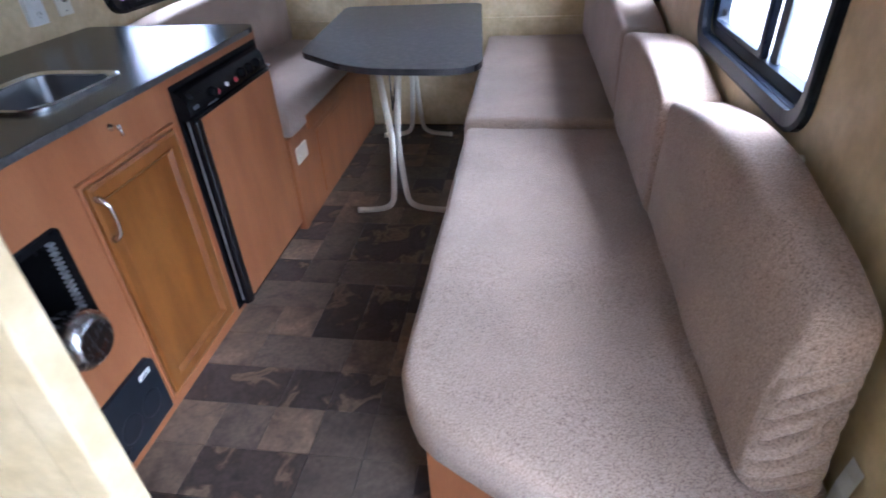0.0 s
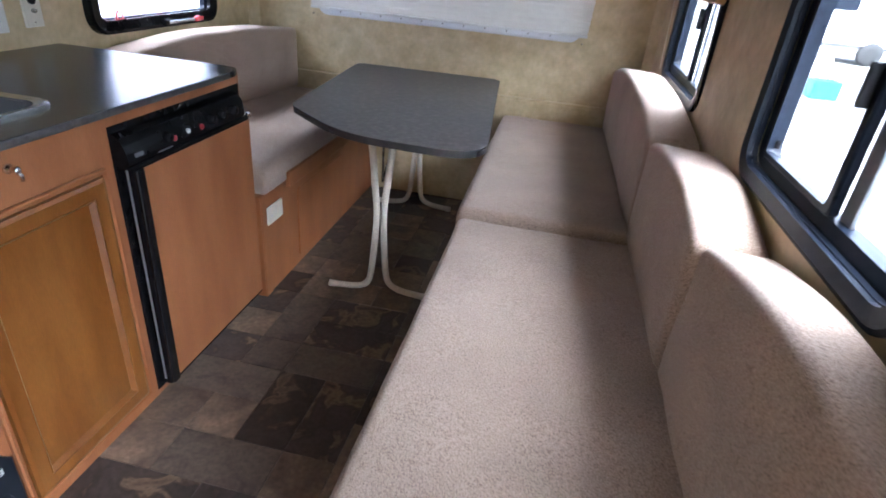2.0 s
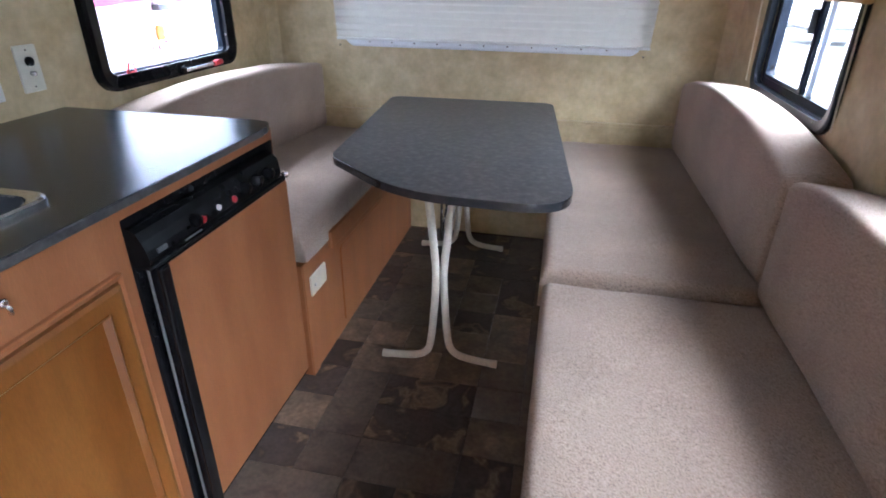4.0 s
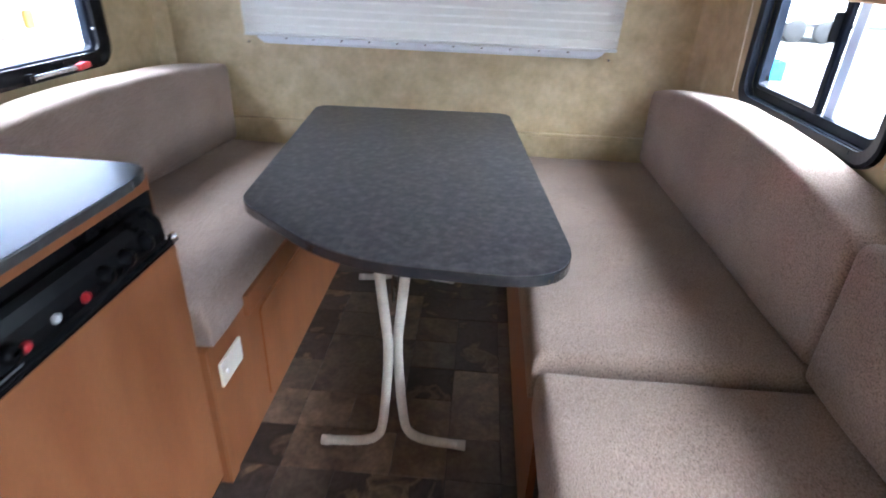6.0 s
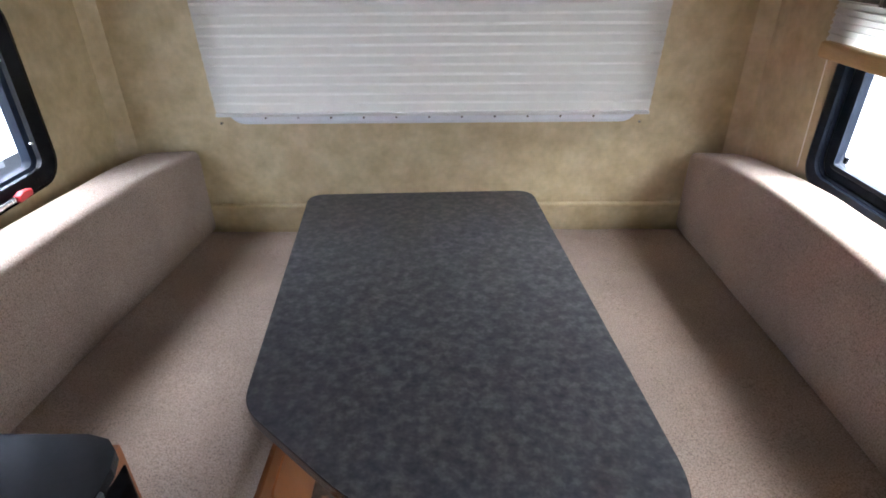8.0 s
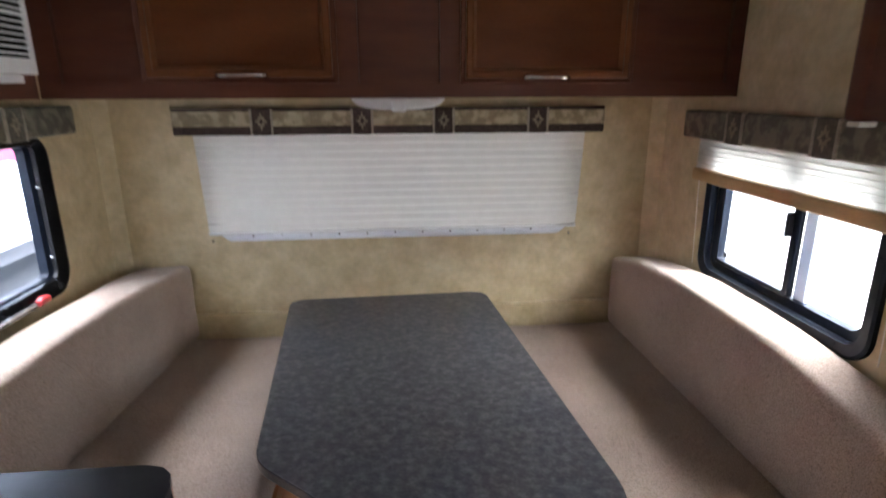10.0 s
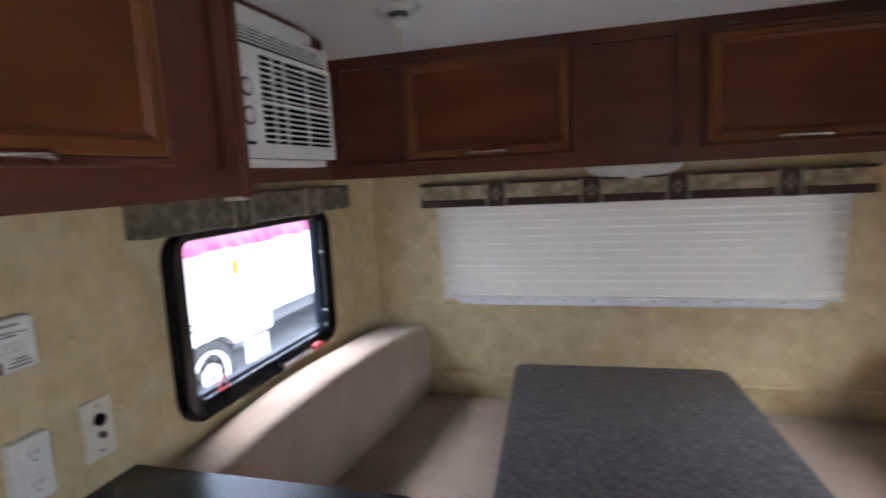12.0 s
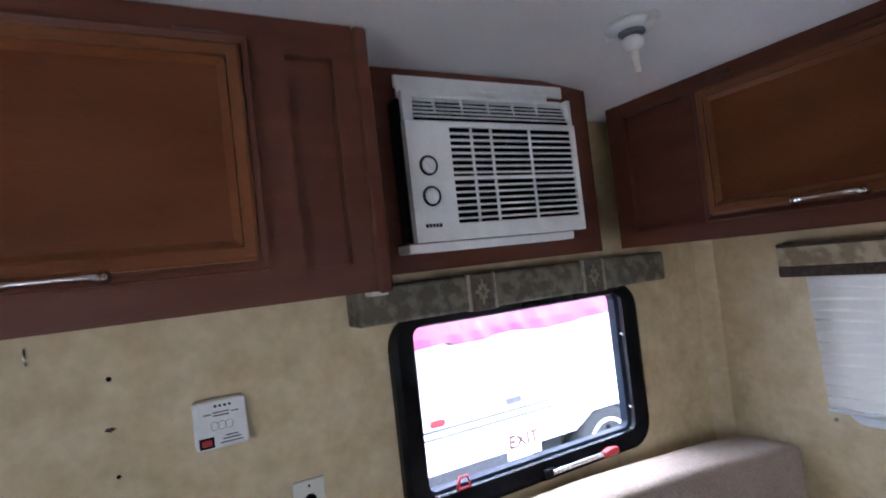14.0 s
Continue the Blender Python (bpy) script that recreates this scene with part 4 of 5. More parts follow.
                v.co.y += crease * seam * math.exp(-(math.sin(q * 95 + 2.2 * n1) / 0.45) ** 2) * min(1.0, max(0.0, 0.75 + 1.4 * n2))
        for f in b.faces:
            f.smooth = True
    part("cover", b, FABRIC, c)
    return c


# right: sofa base, seats and backs
m = on_right(0.13)
c = thing("sofa_base", (0.13, 4.0, 0.0), "cherry laminate box base under the sofa", "bench")
part("front_panel", box(bmesh.new(), 3.446, 4.72, 0.0, 0.41, -0.018, 0.0, 0, 1, m), LAMINATE, c)
part("end_panel", prism(bmesh.new(), [(0.13, 3.43), (RIGHT_X - 0.002, 3.05), (RIGHT_X - 0.002, 3.071), (0.149, 3.445)], 0.0, 0.41, on_floor(0)), LAMINATE, c)
part("top_board", prism(bmesh.new(), [(0.149, 3.447), (RIGHT_X - 0.002, 3.073), (RIGHT_X - 0.002, 4.72), (0.149, 4.72)], 0.39, 0.409, on_floor(0)), LAMINATE, c)
c = thing("dinette_bench", (0.1, 5.4, 0.0), "cherry laminate box base under the dinette seat", "bench")
part("front_panel", box(bmesh.new(), 4.722, FAR_Y - 0.024, 0.0, 0.43, -0.018, 0.0, 0, 1, on_right(0.10)), LAMINATE, c)
part("top_board", box(bmesh.new(), 0.12, RIGHT_X - 0.001, 4.722, FAR_Y - 0.03, 0.41, 0.429), LAMINATE, c)
seat_cushion((0.44, 4.06, 0.41), 0.085, 0.775, 3.20, 4.724, 0.411, 0.524, "beige tweed sofa seat cushion on its wooden base", 1, 0.008, lambda x: 3.40 - 0.58 * (x - 0.085) + 0.07 * max(0.0, 1 - (x - 0.085) / 0.07) ** 2)
seat_cushion((0.44, 5.4, 0.43), 0.075, 0.775, 4.738, 6.105, 0.431, 0.548, "beige tweed dinette seat cushion beside the table", 2)
back_cushion((0.70, 5.42, 0.55), 4.757, 6.108, 0.552, (0.855, 0.845), 0.922, (0.622, 0.606), (0.772, 0.765), "long beige tweed back cushion under the far window", 3)
back_cushion((0.70, 4.4, 0.535), 4.078, 4.752, 0.530, (0.838, 0.848), 0.893, (0.630, 0.626), (0.774, 0.774), "beige tweed back cushion between two others", 4)
back_cushion((0.70, 3.66, 0.535), 3.262, 4.072, 0.530, (0.835, 0.845), 0.905, (0.632, 0.634), (0.748, 0.774), "beige tweed back cushion with creased end", 5, 0.018, 0.03, (0.036, 0.008))

# left: dinette bench
m = on_left(-0.67)
c = thing("dinette_bench", (-0.67, 5.4, 0.0), "cherry laminate dinette bench base with a wooden lip", "bench")
part("front_panel", box(bmesh.new(), 4.803, FAR_Y - 0.024, 0.0, 0.435, -0.018, 0.0, 0, 1, m), LAMINATE, c)
part("end_stile", box(bmesh.new(), 4.7905, 4.84, 0.0, 0.44, 0.001, 0.006, 0.002, 1, m), LAMINATE, c)
part("access_door", prism(bmesh.new(), rrect(5.10, 5.62, 0.03, 0.36, 0.02, 3), 0.001, 0.007, m, 0.002), LAMINATE, c)
part("lip", box(bmesh.new(), 5.0, FAR_Y - 0.03, 0.40, 0.465, 0.001, 0.019, 0.004, 2, m), LAMINATE, c, "raised wooden lip")
part("top_board", box(bmesh.new(), LEFT_X + 0.001, -0.69, 4.803, FAR_Y - 0.03, 0.415, 0.434), LAMINATE, c)
seat_cushion((-1.03, 5.45, 0.435), LEFT_X + 0.01, -0.662, 4.815, 6.105, 0.436, 0.545, "beige tweed dinette seat cushion on the galley side", 6, r=0.05)
back_cushion((-1.3, 5.45, 0.55), 4.82, 6.114, 0.548, (0.842, 0.862), 0.897, (-1.242, -1.118), (-1.390, -1.305), "long beige tweed back cushion under the exit window", 7)
p = thing("outlet_cover", (-0.67, 4.87, 0.29), "ivory outlet cover on the bench front", "outlet")
part("plate", prism(bmesh.new(), rrect(4.825, 4.945, 0.305, 0.378, 0.006, 3), 0.0065, 0.013, m, 0.003), IVORY, p)
part("switch", lathe(bmesh.new(), [(0.006, 0.012), (0.006, 0.017), (0.003, 0.018)], m @ Matrix.Translation((4.85, 0.34, 0)), 10), WHITE, p)

# ---- table ----
t = thing("dinette_table", (-0.28, 5.35, 0.0), "dark slate-look laminate table on white folding tube legs", "table")
def fillet(pts, radii, n=14):
    out = []
    for i, (p, r) in enumerate(zip(pts, radii)):
        p, a, c = Vector(p), Vector(pts[i - 1]), Vector(pts[(i + 1) % len(pts)])
        q, s = p + (a - p).normalized() * r, p + (c - p).normalized() * r
        for k in range(n + 1):
            f = k / n
            out.append(tuple(q * (1 - f) ** 2 + p * 2 * f * (1 - f) + s * f * f))
    return out
outline = fillet([(-0.632, 5.0), (-0.33, 4.738), (0.152, 4.715), (0.045, 6.01), (-0.716, 5.985)], [0.05, 0.16, 0.17, 0.06, 0.06])
part("tabletop", prism(bmesh.new(), outline, 0.718, 0.742, on_floor(0), 0.003), TABLETOP, t)
cx, cy = -0.29, 5.35
grow = [(cx + (u - cx) * 1.004, cy + (v - cy) * 1.004) for u, v in outline]
part("edge_banding", ring(bmesh.new(), grow, [(cx + (u - cx) * 0.9995, cy + (v - cy) * 0.9995) for u, v in outline], 0.7175, 0.7405, on_floor(0)), EDGE, t, "glossy dark edge moulding")
for y, s, f in ((4.965, 1, -0.258), (5.90, -1, -0.343)):
    bend = [(0.047, 0.700), (0.037, 0.62), (0.021, 0.46), (0.0128, 0.38), (0.0155, 0.29), (0.029, 0.11), (0.042, 0.052), (0.09, 0.026), (0.20, 0.018)]
    lt = [(f + 0.005 - e, y - 0.012, z) for e, z in bend]
    rt = [(f - 0.001 + e, y + 0.010, z) for e, z in bend]
    for path in (lt, rt):
        leg = part("leg", tube(bmesh.new(), path, 0.0132, 12, 2), ENAMEL, t, "bent white enamelled tube leg")
        e = Vector(path[-1])
        part("rubber_foot", tube(bmesh.new(), [e + Vector((0.012 if e.x < f else -0.012, 0, 0)), e + Vector((-0.012 if e.x < f else 0.012, 0, 0))], [0.0146, 0.0144], 12), ENAMEL, leg)
    part("brace", tube(bmesh.new(), [(f + 0.002, y + 0.012, 0.70), (f + 0.002, y + 0.012, 0.50), (f + 0.004, y + 0.2 * s, 0.69)], 0.004, 8), STEEL, t, "thin steel folding brace")
    part("mounting_bar", tube(bmesh.new(), [(f - 0.135, y + 0.004, 0.7045), (f + 0.135, y + 0.004, 0.7045)], 0.0125, 12), ENAMEL, t)

# ---- air conditioner in its panel ----
m = on_left(-1.205)
a = thing("air_conditioner", (-1.205, 5.13, 1.54), "white window air conditioner with slatted grilles", "air conditioner")
part("side_shell", box(bmesh.new(), 4.914, 5.352, 1.566, 1.866, -0.019, 0.0395, 0.004, 2, m), DARKGREY, a, "dark steel side shell")
part("side_collar", box(bmesh.new(), 4.916, 5.350, 1.568, 1.806, 0.0397, 0.0618, 0.003, 2, m), DARKGREY, a)
FX = 0.08
part("front_panel", slab(bmesh.new(), (4.910, 5.356), (1.562, 1.808), [(5.010, 5.343, 1.596, 1.796)], 0.062, FX, m), WHITE, a)
up = bmesh.new()
box(up, 4.910, 4.934, 1.809, 1.870, 0.062, FX - 0.004, 0.003, 2, m)
box(up, 5.345, 5.356, 1.809, 1.870, 0.035, FX - 0.004, 0.003, 2, m)
box(up, 4.934, 5.345, 1.862, 1.872, 0.035, FX - 0.024, 0.003, 2, m)
part("upper_housing", up, WHITE, a)
# Black sheet set close behind the slats as the shade in their gaps.
part("grille_shade", box(bmesh.new(), 4.985, 5.350, 1.585, 1.805, 0.0622, 0.0735, 0, 1, m), BLACK, a)
for i in range(5):
    v = 1.817 + i * 0.0095
    part("upper_slat", box(bmesh.new(), 4.934, 5.345, v, v + 0.0026, FX - 0.010 - i * 0.004, FX - 0.002 - i * 0.004, 0.001, 1, m), WHITE, a)
    # Black filler in place of the shade between the upper slats.
    part("slat_gap_shade", box(bmesh.new(), 4.9345, 5.3445, v - 0.0068, v + 0.0027, 0.0400, FX - 0.0102 - i * 0.004, 0, 1, m), BLACK, a)
for i in range(5):
    u = 4.99 + i * 0.068
    part("upper_divider", box(bmesh.new(), u, u + 0.004, 1.809, 1.862, 0.0405, FX - 0.017, 0.001, 1, m), WHITE, a)
for i in range(14):
    v = 1.6035 + i * 0.01365
    part("slat", box(bmesh.new(), 5.010, 5.343, v, v + (0.0075 if i == 6 else 0.0040), 0.0738, FX + 0.001, 0.001, 1, m), WHITE, a)
for u in (5.062, 5.113, 5.218):
    part("divider", box(bmesh.new(), u, u + 0.004, 1.597, 1.795, 0.0738, FX + 0.0014, 0.001, 1, m), WHITE, a)
part("mounting_strip", box(bmesh.new(), 4.93, 5.396, 1.898, 1.926, 0.001, 0.010, 0.002, 1, m), WHITE, a)
part("strip_apron", box(bmesh.new(), 4.93, 5.34, 1.872, 1.900, 0.0105, 0.016, 0.002, 1, m), WHITE, a)
part("drip_strip", box(bmesh.new(), 4.902, 5.338, 1.543, 1.561, 0.001, FX - 0.022, 0.003, 2, m), WHITE, a)
for v, ang in ((1.716, 40), (1.654, 15)):
    k = part("dial", ring(bmesh.new(), rrect(4.932, 4.974, v - 0.021, v + 0.021, 0.0209, 6), rrect(4.9365, 4.9695, v - 0.0165, v + 0.0165, 0.0164, 6), FX, FX + 0.003, m), DARKGREY, a, "dark ring dial")
    part("knob", lathe(bmesh.new(), [(0.0155, FX), (0.015, FX + 0.004), (0.009, FX + 0.005)], m @ Matrix.Translation((4.953, v, 0)), 18), WHITE, k)
    part("pointer", box(bmesh.new(), -0.003, 0.003, -0.013, 0.013, FX + 0.004, FX + 0.009, 0.001, 1, m @ Matrix.Translation((4.953, v, 0)) @ Matrix.Rotation(radians(ang), 4, "Z")), WHITE, k)
for i in range(5):
    part("maker_mark", box(bmesh.new(), 4.932 + 0.0078 * i, 4.938 + 0.0078 * i, 1.591, 1.5985, FX, FX + 0.0006, 0, 1, m), BLACK, a)

# ---- ceiling fittings ----
d = thing("smoke_alarm", (-0.889, 5.308, CEIL), "small white ceiling alarm with a hanging test plug", "alarm")
dn = Matrix.Translation((-0.889, 5.308, CEIL)) @ Matrix.Rotation(math.pi, 4, "X")
part("base", lathe(bmesh.new(), [(0.046, 0.0005), (0.049, 0.006), (0.047, 0.014), (0.030, 0.017)], dn, 24), WHITE, d)
part("collar", lathe(bmesh.new(), [(0.026, 0.016), (0.026, 0.022), (0.014, 0.026)], dn, 18), GREYPRINT, d)
part("ball", lathe(bmesh.new(), [(0.008, 0.024), (0.017, 0.029), (0.021, 0.038), (0.019, 0.047), (0.010, 0.055)], dn, 18), WHITE, d)
part("plug", tube(bmesh.new(), [(-0.889, 5.308, CEIL - 0.05), (-0.888, 5.308, CEIL - 0.068), (-0.886, 5.310, CEIL - 0.090), (-0.886, 5.310, CEIL - 0.100)], [0.009, 0.0075, 0.0055, 0.0065], 10), IVORY, d)
for s in (-1, 1):
    part("side_lug", box(bmesh.new(), -0.889 + s * 0.05 - 0.012, -0.889 + s * 0.05 + 0.012, 5.298, 5.318, CEIL - 0.018, CEIL - 0.0005, 0.003), WHITE, d)
d = thing("ceiling_light", (-0.237, 5.26, CEIL), "round ceiling lamp with a frosted lens, switched off", "lamp")
dn = Matrix.Translation((-0.237, 5.26, CEIL)) @ Matrix.Rotation(math.pi, 4, "X")
# Grey on the bezel stands in for its shading against the pale ceiling.
part("bezel", lathe(bmesh.new(), [(0.075, 0.0005), (0.078, 0.008), (0.07, 0.016), (0.05, 0.018)], dn, 28), PALEMETAL, d)
part("lens", lathe(bmesh.new(), [(0.05, 0.018), (0.045, 0.028), (0.03, 0.036), (0.01, 0.039)], dn, 24), DIFFUSER, d)
d = thing("cabinet_light", (-0.285, 5.72, 1.503), "flat white double lamp under the front cabinet", "lamp")
b = bmesh.new()
n = 20
rings = []
for k, (s, z) in enumerate(((1.0, 1.5025), (1.0, 1.496), (0.9, 1.482), (0.72, 1.472), (0.45, 1.467))):
    rings.append([b.verts.new((-0.285 + s * 0.146 * abs(math.cos(a)) ** 0.8 * math.copysign(1, math.cos(a)), 5.725 + s * 0.07 * math.sin(a), z)) for a in [2 * math.pi * (i + 0.5) / 28 for i in range(28)]])
for p, q in zip(rings, rings[1:]):
    for i in range(28):
        f = b.faces.new((p[i], p[(i + 1) % 28], q[(i + 1) % 28], q[i]))
        f.smooth = True
b.faces.new(rings[0]), b.faces.new(rings[-1])
part("diffuser", b, DIFFUSER, d)
part("switch_block", box(bmesh.new(), -0.307, -0.263, 5.65, 5.80, 1.462, 1.5, 0.006, 2), WHITE, d)

# ---- fittings on the left wall ----
m = on_left(LEFT_X)
d = thing("gas_detector", (LEFT_X, 4.55, 1.2), "white gas detector box with a red test button", "detector")
part("case", prism(bmesh.new(), rrect(4.50, 4.60, 1.20, 1.296, 0.008, 4), 0.0005, 0.026, m, 0.005, 3), WHITE, d)
part("button_well", box(bmesh.new(), 4.506, 4.534, 1.204, 1.225, 0.0255, 0.0272, 0, 1, m), BLACK, d)
part("test_button", box(bmesh.new(), 4.510, 4.530, 1.208, 1.221, 0.024, 0.029, 0.002, 1, m), RED, d, "dark red test button")
for i in range(4):
    part("sensor_hole", lathe(bmesh.new(), [(0.003, 0.026), (0.003, 0.0266), (0.002, 0.0267)], m @ Matrix.Translation((4.541 + i * 0.009, 1.284, 0)), 8), BLACK, d)
for u0, u1, v in ((4.518, 4.532, 1.268), (4.570, 4.584, 1.268), (4.535, 4.566, 1.270), (4.535, 4.566, 1.264), (4.550, 4.585, 1.216), (4.545, 4.588, 1.209), (4.556, 4.580, 1.222)):
    part("print_bar", box(bmesh.new(), u0, u1, v, v + 0.0028, 0.026, 0.0265, 0, 1, m), GREYPRINT, d)
for s in (-1, 0, 1):
    part("speaker_mark", ring(bmesh.new(), rrect(4.551 + s * 0.014 - 0.007, 4.551 + s * 0.014 + 0.007, 1.236, 1.254, 0.006, 3), rrect(4.551 + s * 0.014 - 0.006, 4.551 + s * 0.014 + 0.006, 1.237, 1.253, 0.005, 3), 0.026, 0.0266, m), GREYPRINT, d)
d = thing("cable_outlet", (LEFT_X, 4.713, 0.955), "ivory wall plate with black cable jack", "outlet")
part("plate", prism(bmesh.new(), rrect(4.680, 4.750, 0.957, 1.083, 0.004, 3), 0.0005, 0.007, m, 0.003), IVORY, d)
part("jack", lathe(bmesh.new(), [(0.013, 0.006), (0.013, 0.014), (0.009, 0.015), (0.006, 0.010)], m @ Matrix.Translation((4.715, 1.040, 0)), 16), BLACK, d, "black round jack")
part("coax_stub", lathe(bmesh.new(), [(0.007, 0.006), (0.007, 0.018), (0.004, 0.019)], m @ Matrix.Translation((4.715, 1.008, 0)), 12), STEEL, d)
for v in (0.972, 1.07):
    part("screw", lathe(bmesh.new(), [(0.003, 0.0065), (0.003, 0.008), (0.002, 0.0085)], m @ Matrix.Translation((4.715, v, 0)), 8), STEEL, d)
d = thing("power_outlet", (LEFT_X, 4.56, 0.95), "white double power socket on the wall", "outlet")
part("box", prism(bmesh.new(), rrect(4.527, 4.602, 0.952, 1.076, 0.005, 3), 0.0005, 0.022, m, 0.004), WHITE, d)
for v in (0.985, 1.042):
    f = part("face", prism(bmesh.new(), rrect(4.548, 4.581, v - 0.02, v + 0.02, 0.006, 3), 0.022, 0.0245, m, 0.001), WHITE, d)
    for u in (4.557, 4.570):
        part("slot", box(bmesh.new(), u, u + 0.002, v, v + 0.010, 0.0245, 0.0249, 0, 1, m), BLACK, f)
    part("earth_hole", lathe(bmesh.new(), [(0.0025, 0.0245), (0.0025, 0.0249)], m @ Matrix.Translation((4.5645, v - 0.009, 0)), 8), BLACK, f)
for u, v, r in ((4.364, 1.370, 0.005), (4.366, 1.186, 0.004)):
    d = thing("wall_screw", (LEFT_X, u, v), "small dark screw in the wallpaper", "screw", "wall screws")
    part("head", lathe(bmesh.new(), [(r, 0.0003), (r, 0.002), (r * 0.5, 0.003)], m @ Matrix.Translation((u, v, 0)), 10), BLACK, d)
d = thing("wall_scuff", (LEFT_X, 4.358, 1.276), "small brown patch on the wallpaper", "patch")
part("patch", prism(bmesh.new(), [(4.350, 1.274), (4.36, 1.271), (4.370, 1.276), (4.362, 1.280), (4.352, 1.279)], 0.0003, 0.001, m), BROWNCLOTH, d)
d = thing("wall_hook", (LEFT_X, 4.242, 1.42), "small chrome hook below the overhead cabinet", "hook")
part("hook", tube(bmesh.new(), [m @ Vector(p) for p in ((4.242, 1.450, 0.001), (4.242, 1.448, 0.015), (4.243, 1.430, 0.02), (4.244, 1.418, 0.014), (4.244, 1.424, 0.008))], 0.003, 8, 2), CHROME, d)
m = on_right(RIGHT_X)
d = thing("wall_button", (RIGHT_X, 3.69, 0.868), "small ivory button on the wallpaper", "button")
part("button", lathe(bmesh.new(), [(0.009, 0.0003), (0.010, 0.006), (0.006, 0.010), (0.002, 0.011)], m @ Matrix.Translation((3.685, 0.868, 0)), 14), IVORY, d)
d = thing("seat_strap", (RIGHT_X, 3.27, 0.45), "white webbing strap hanging behind the cushion", "strap")
b = bmesh.new()
pr = [(3.268, 0.60, 0.006), (3.264, 0.58, 0.012), (3.255, 0.56, 0.022), (3.245, 0.52, 0.03), (3.24, 0.45, 0.03)]
rows = [[b.verts.new(m @ Vector((u + e, v, k))) for e in (-0.016, 0.016)] for u, v, k in pr]
for p, q in zip(rows, rows[1:]):
    b.faces.new((p[0], p[1], q[1], q[0]))
bmesh.ops.solidify(b, geom=b.faces[:], thickness=0.0025)
part("webbing", b, WHITE, d)

for u, v in ((-1.03, 0.948), (0.425, 0.944)):
    d = thing("blind_anchor", (u, FAR_Y, v), "tiny brass blind anchor on the end wall", "anchor", "blind anchors")
    part("anchor", lathe(bmesh.new(), [(0.005, 0.0003), (0.005, 0.006), (0.002, 0.009)], on_far(FAR_Y) @ Matrix.Translation((u, v, 0)), 10), STEEL, d)

# ---- outside ----
def grid_ground():
    b = bmesh.new()
    bmesh.ops.create_grid(b, x_segments=2, y_segments=2, size=2000)
    bmesh.ops.translate(b, verts=b.verts[:], vec=(0, 0, OUT_Z))
    return b


setting("ground", grid_ground(), PAVING, "pale concrete yard", "ground")
setting("road_yard", prism(bmesh.new(), [(5.3, 13.5), (12.0, 12.6), (12.5, 16.6), (9.3, 16.9), (7.3, 18.2)], OUT_Z + 0.002, OUT_Z + 0.010, on_floor(0)), ASPHALT, "grey asphalt patch across the yard", "road")
setting("road", box(bmesh.new(), -40, -1.7, -20, 60, OUT_Z + 0.002, OUT_Z + 0.012), ASPHALT, "grey asphalt strip beside the trailer", "road")

VX = -3.75
v = thing("white_truck", (VX, 7.0, OUT_Z), "white box-bodied truck parked alongside", "truck")
m = on_left(VX)
part("body", prism(bmesh.new(), [(2.5, 0.02), (7.53, 0.02), (7.58, 0.08), (7.72, 0.165), (8.08, 0.165), (8.22, 0.08), (8.27, 0.0), (8.87, 0.0), (8.87, 1.9), (2.5, 1.9)], -1.9, 0.0, m, 0.02, 2), PAINT, v)
m2 = on_left(VX - 0.28)
part("rear_body", prism(bmesh.new(), [(8.9, 0.06), (14.0, 0.06), (14.0, 1.9), (8.9, 1.9)], -1.6, 0.0, m2, 0.02, 2), PAINT, v)
for z in (0.29, 0.345):
    part("trim_line", box(bmesh.new(), 9.15, 13.9, z, z + 0.022, 0.001, 0.006, 0, 1, m2), GREYPRINT, v)
    part("trim_line", box(bmesh.new(), 2.6, 8.2, z - 0.02, z - 0.002, 0.001, 0.006, 0, 1, m), GREYPRINT, v)
part("door_seam", box(bmesh.new(), 8.62, 8.632, 0.03, 1.85, 0.001, 0.004, 0, 1, m), GREYPRINT, v)
part("underbody", box(bmesh.new(), 2.6, 8.8, -0.2, -0.001, -1.5, -0.35, 0, 1, m), GREYPRINT, v)
part("rear_underbody", box(bmesh.new(), 8.9, 13.8, -0.2, 0.058, -1.4, -0.3, 0, 1, m2), GREYPRINT, v)
for y in (4.2, 7.9):
    hub = m @ Matrix.Translation((y, OUT_Z + 0.357, -0.02))
    wh = part("wheel", lathe(bmesh.new(), [(0.33, -0.2), (0.345, -0.17), (0.345, -0.03), (0.32, 0.0), (0.235, 0.0)], hub, 28), RUBBER, v)
    part("rim", lathe(bmesh.new(), [(0.23, -0.03), (0.235, 0.012), (0.205, 0.0), (0.19, -0.02), (0.10, 0.004), (0.05, 0.016)], hub, 24), WHITE, wh)
    for k in range(8):
        part("rim_slot", lathe(bmesh.new(), [(0.028, 0.0), (0.026, 0.006)], hub @ Matrix.Rotation(k * math.pi / 4, 4, "Z") @ Matrix.Translation((0.15, 0, -0.004)), 10), BLACK, wh)
    part("hub_cap", lathe(bmesh.new(), [(0.05, 0.01), (0.045, 0.03), (0.02, 0.035)], hub, 14), GREYPRINT, wh)
part("wheel_well", box(bmesh.new(), 7.3, 8.5, -0.19, 0.24, -0.34, -0.235, 0, 1, m), RUBBER, v)
part("marker_lamp", prism(bmesh.new(), rrect(8.30, 8.40, 0.66, 0.80, 0.03, 3), 0.001, 0.03, m, 0.008), ORANGE, v, "orange side marker")
part("marker_lamp", prism(bmesh.new(), rrect(6.18, 6.30, 0.36, 0.41, 0.02, 3), 0.001, 0.02, m, 0.005), RED, v, "red side marker")
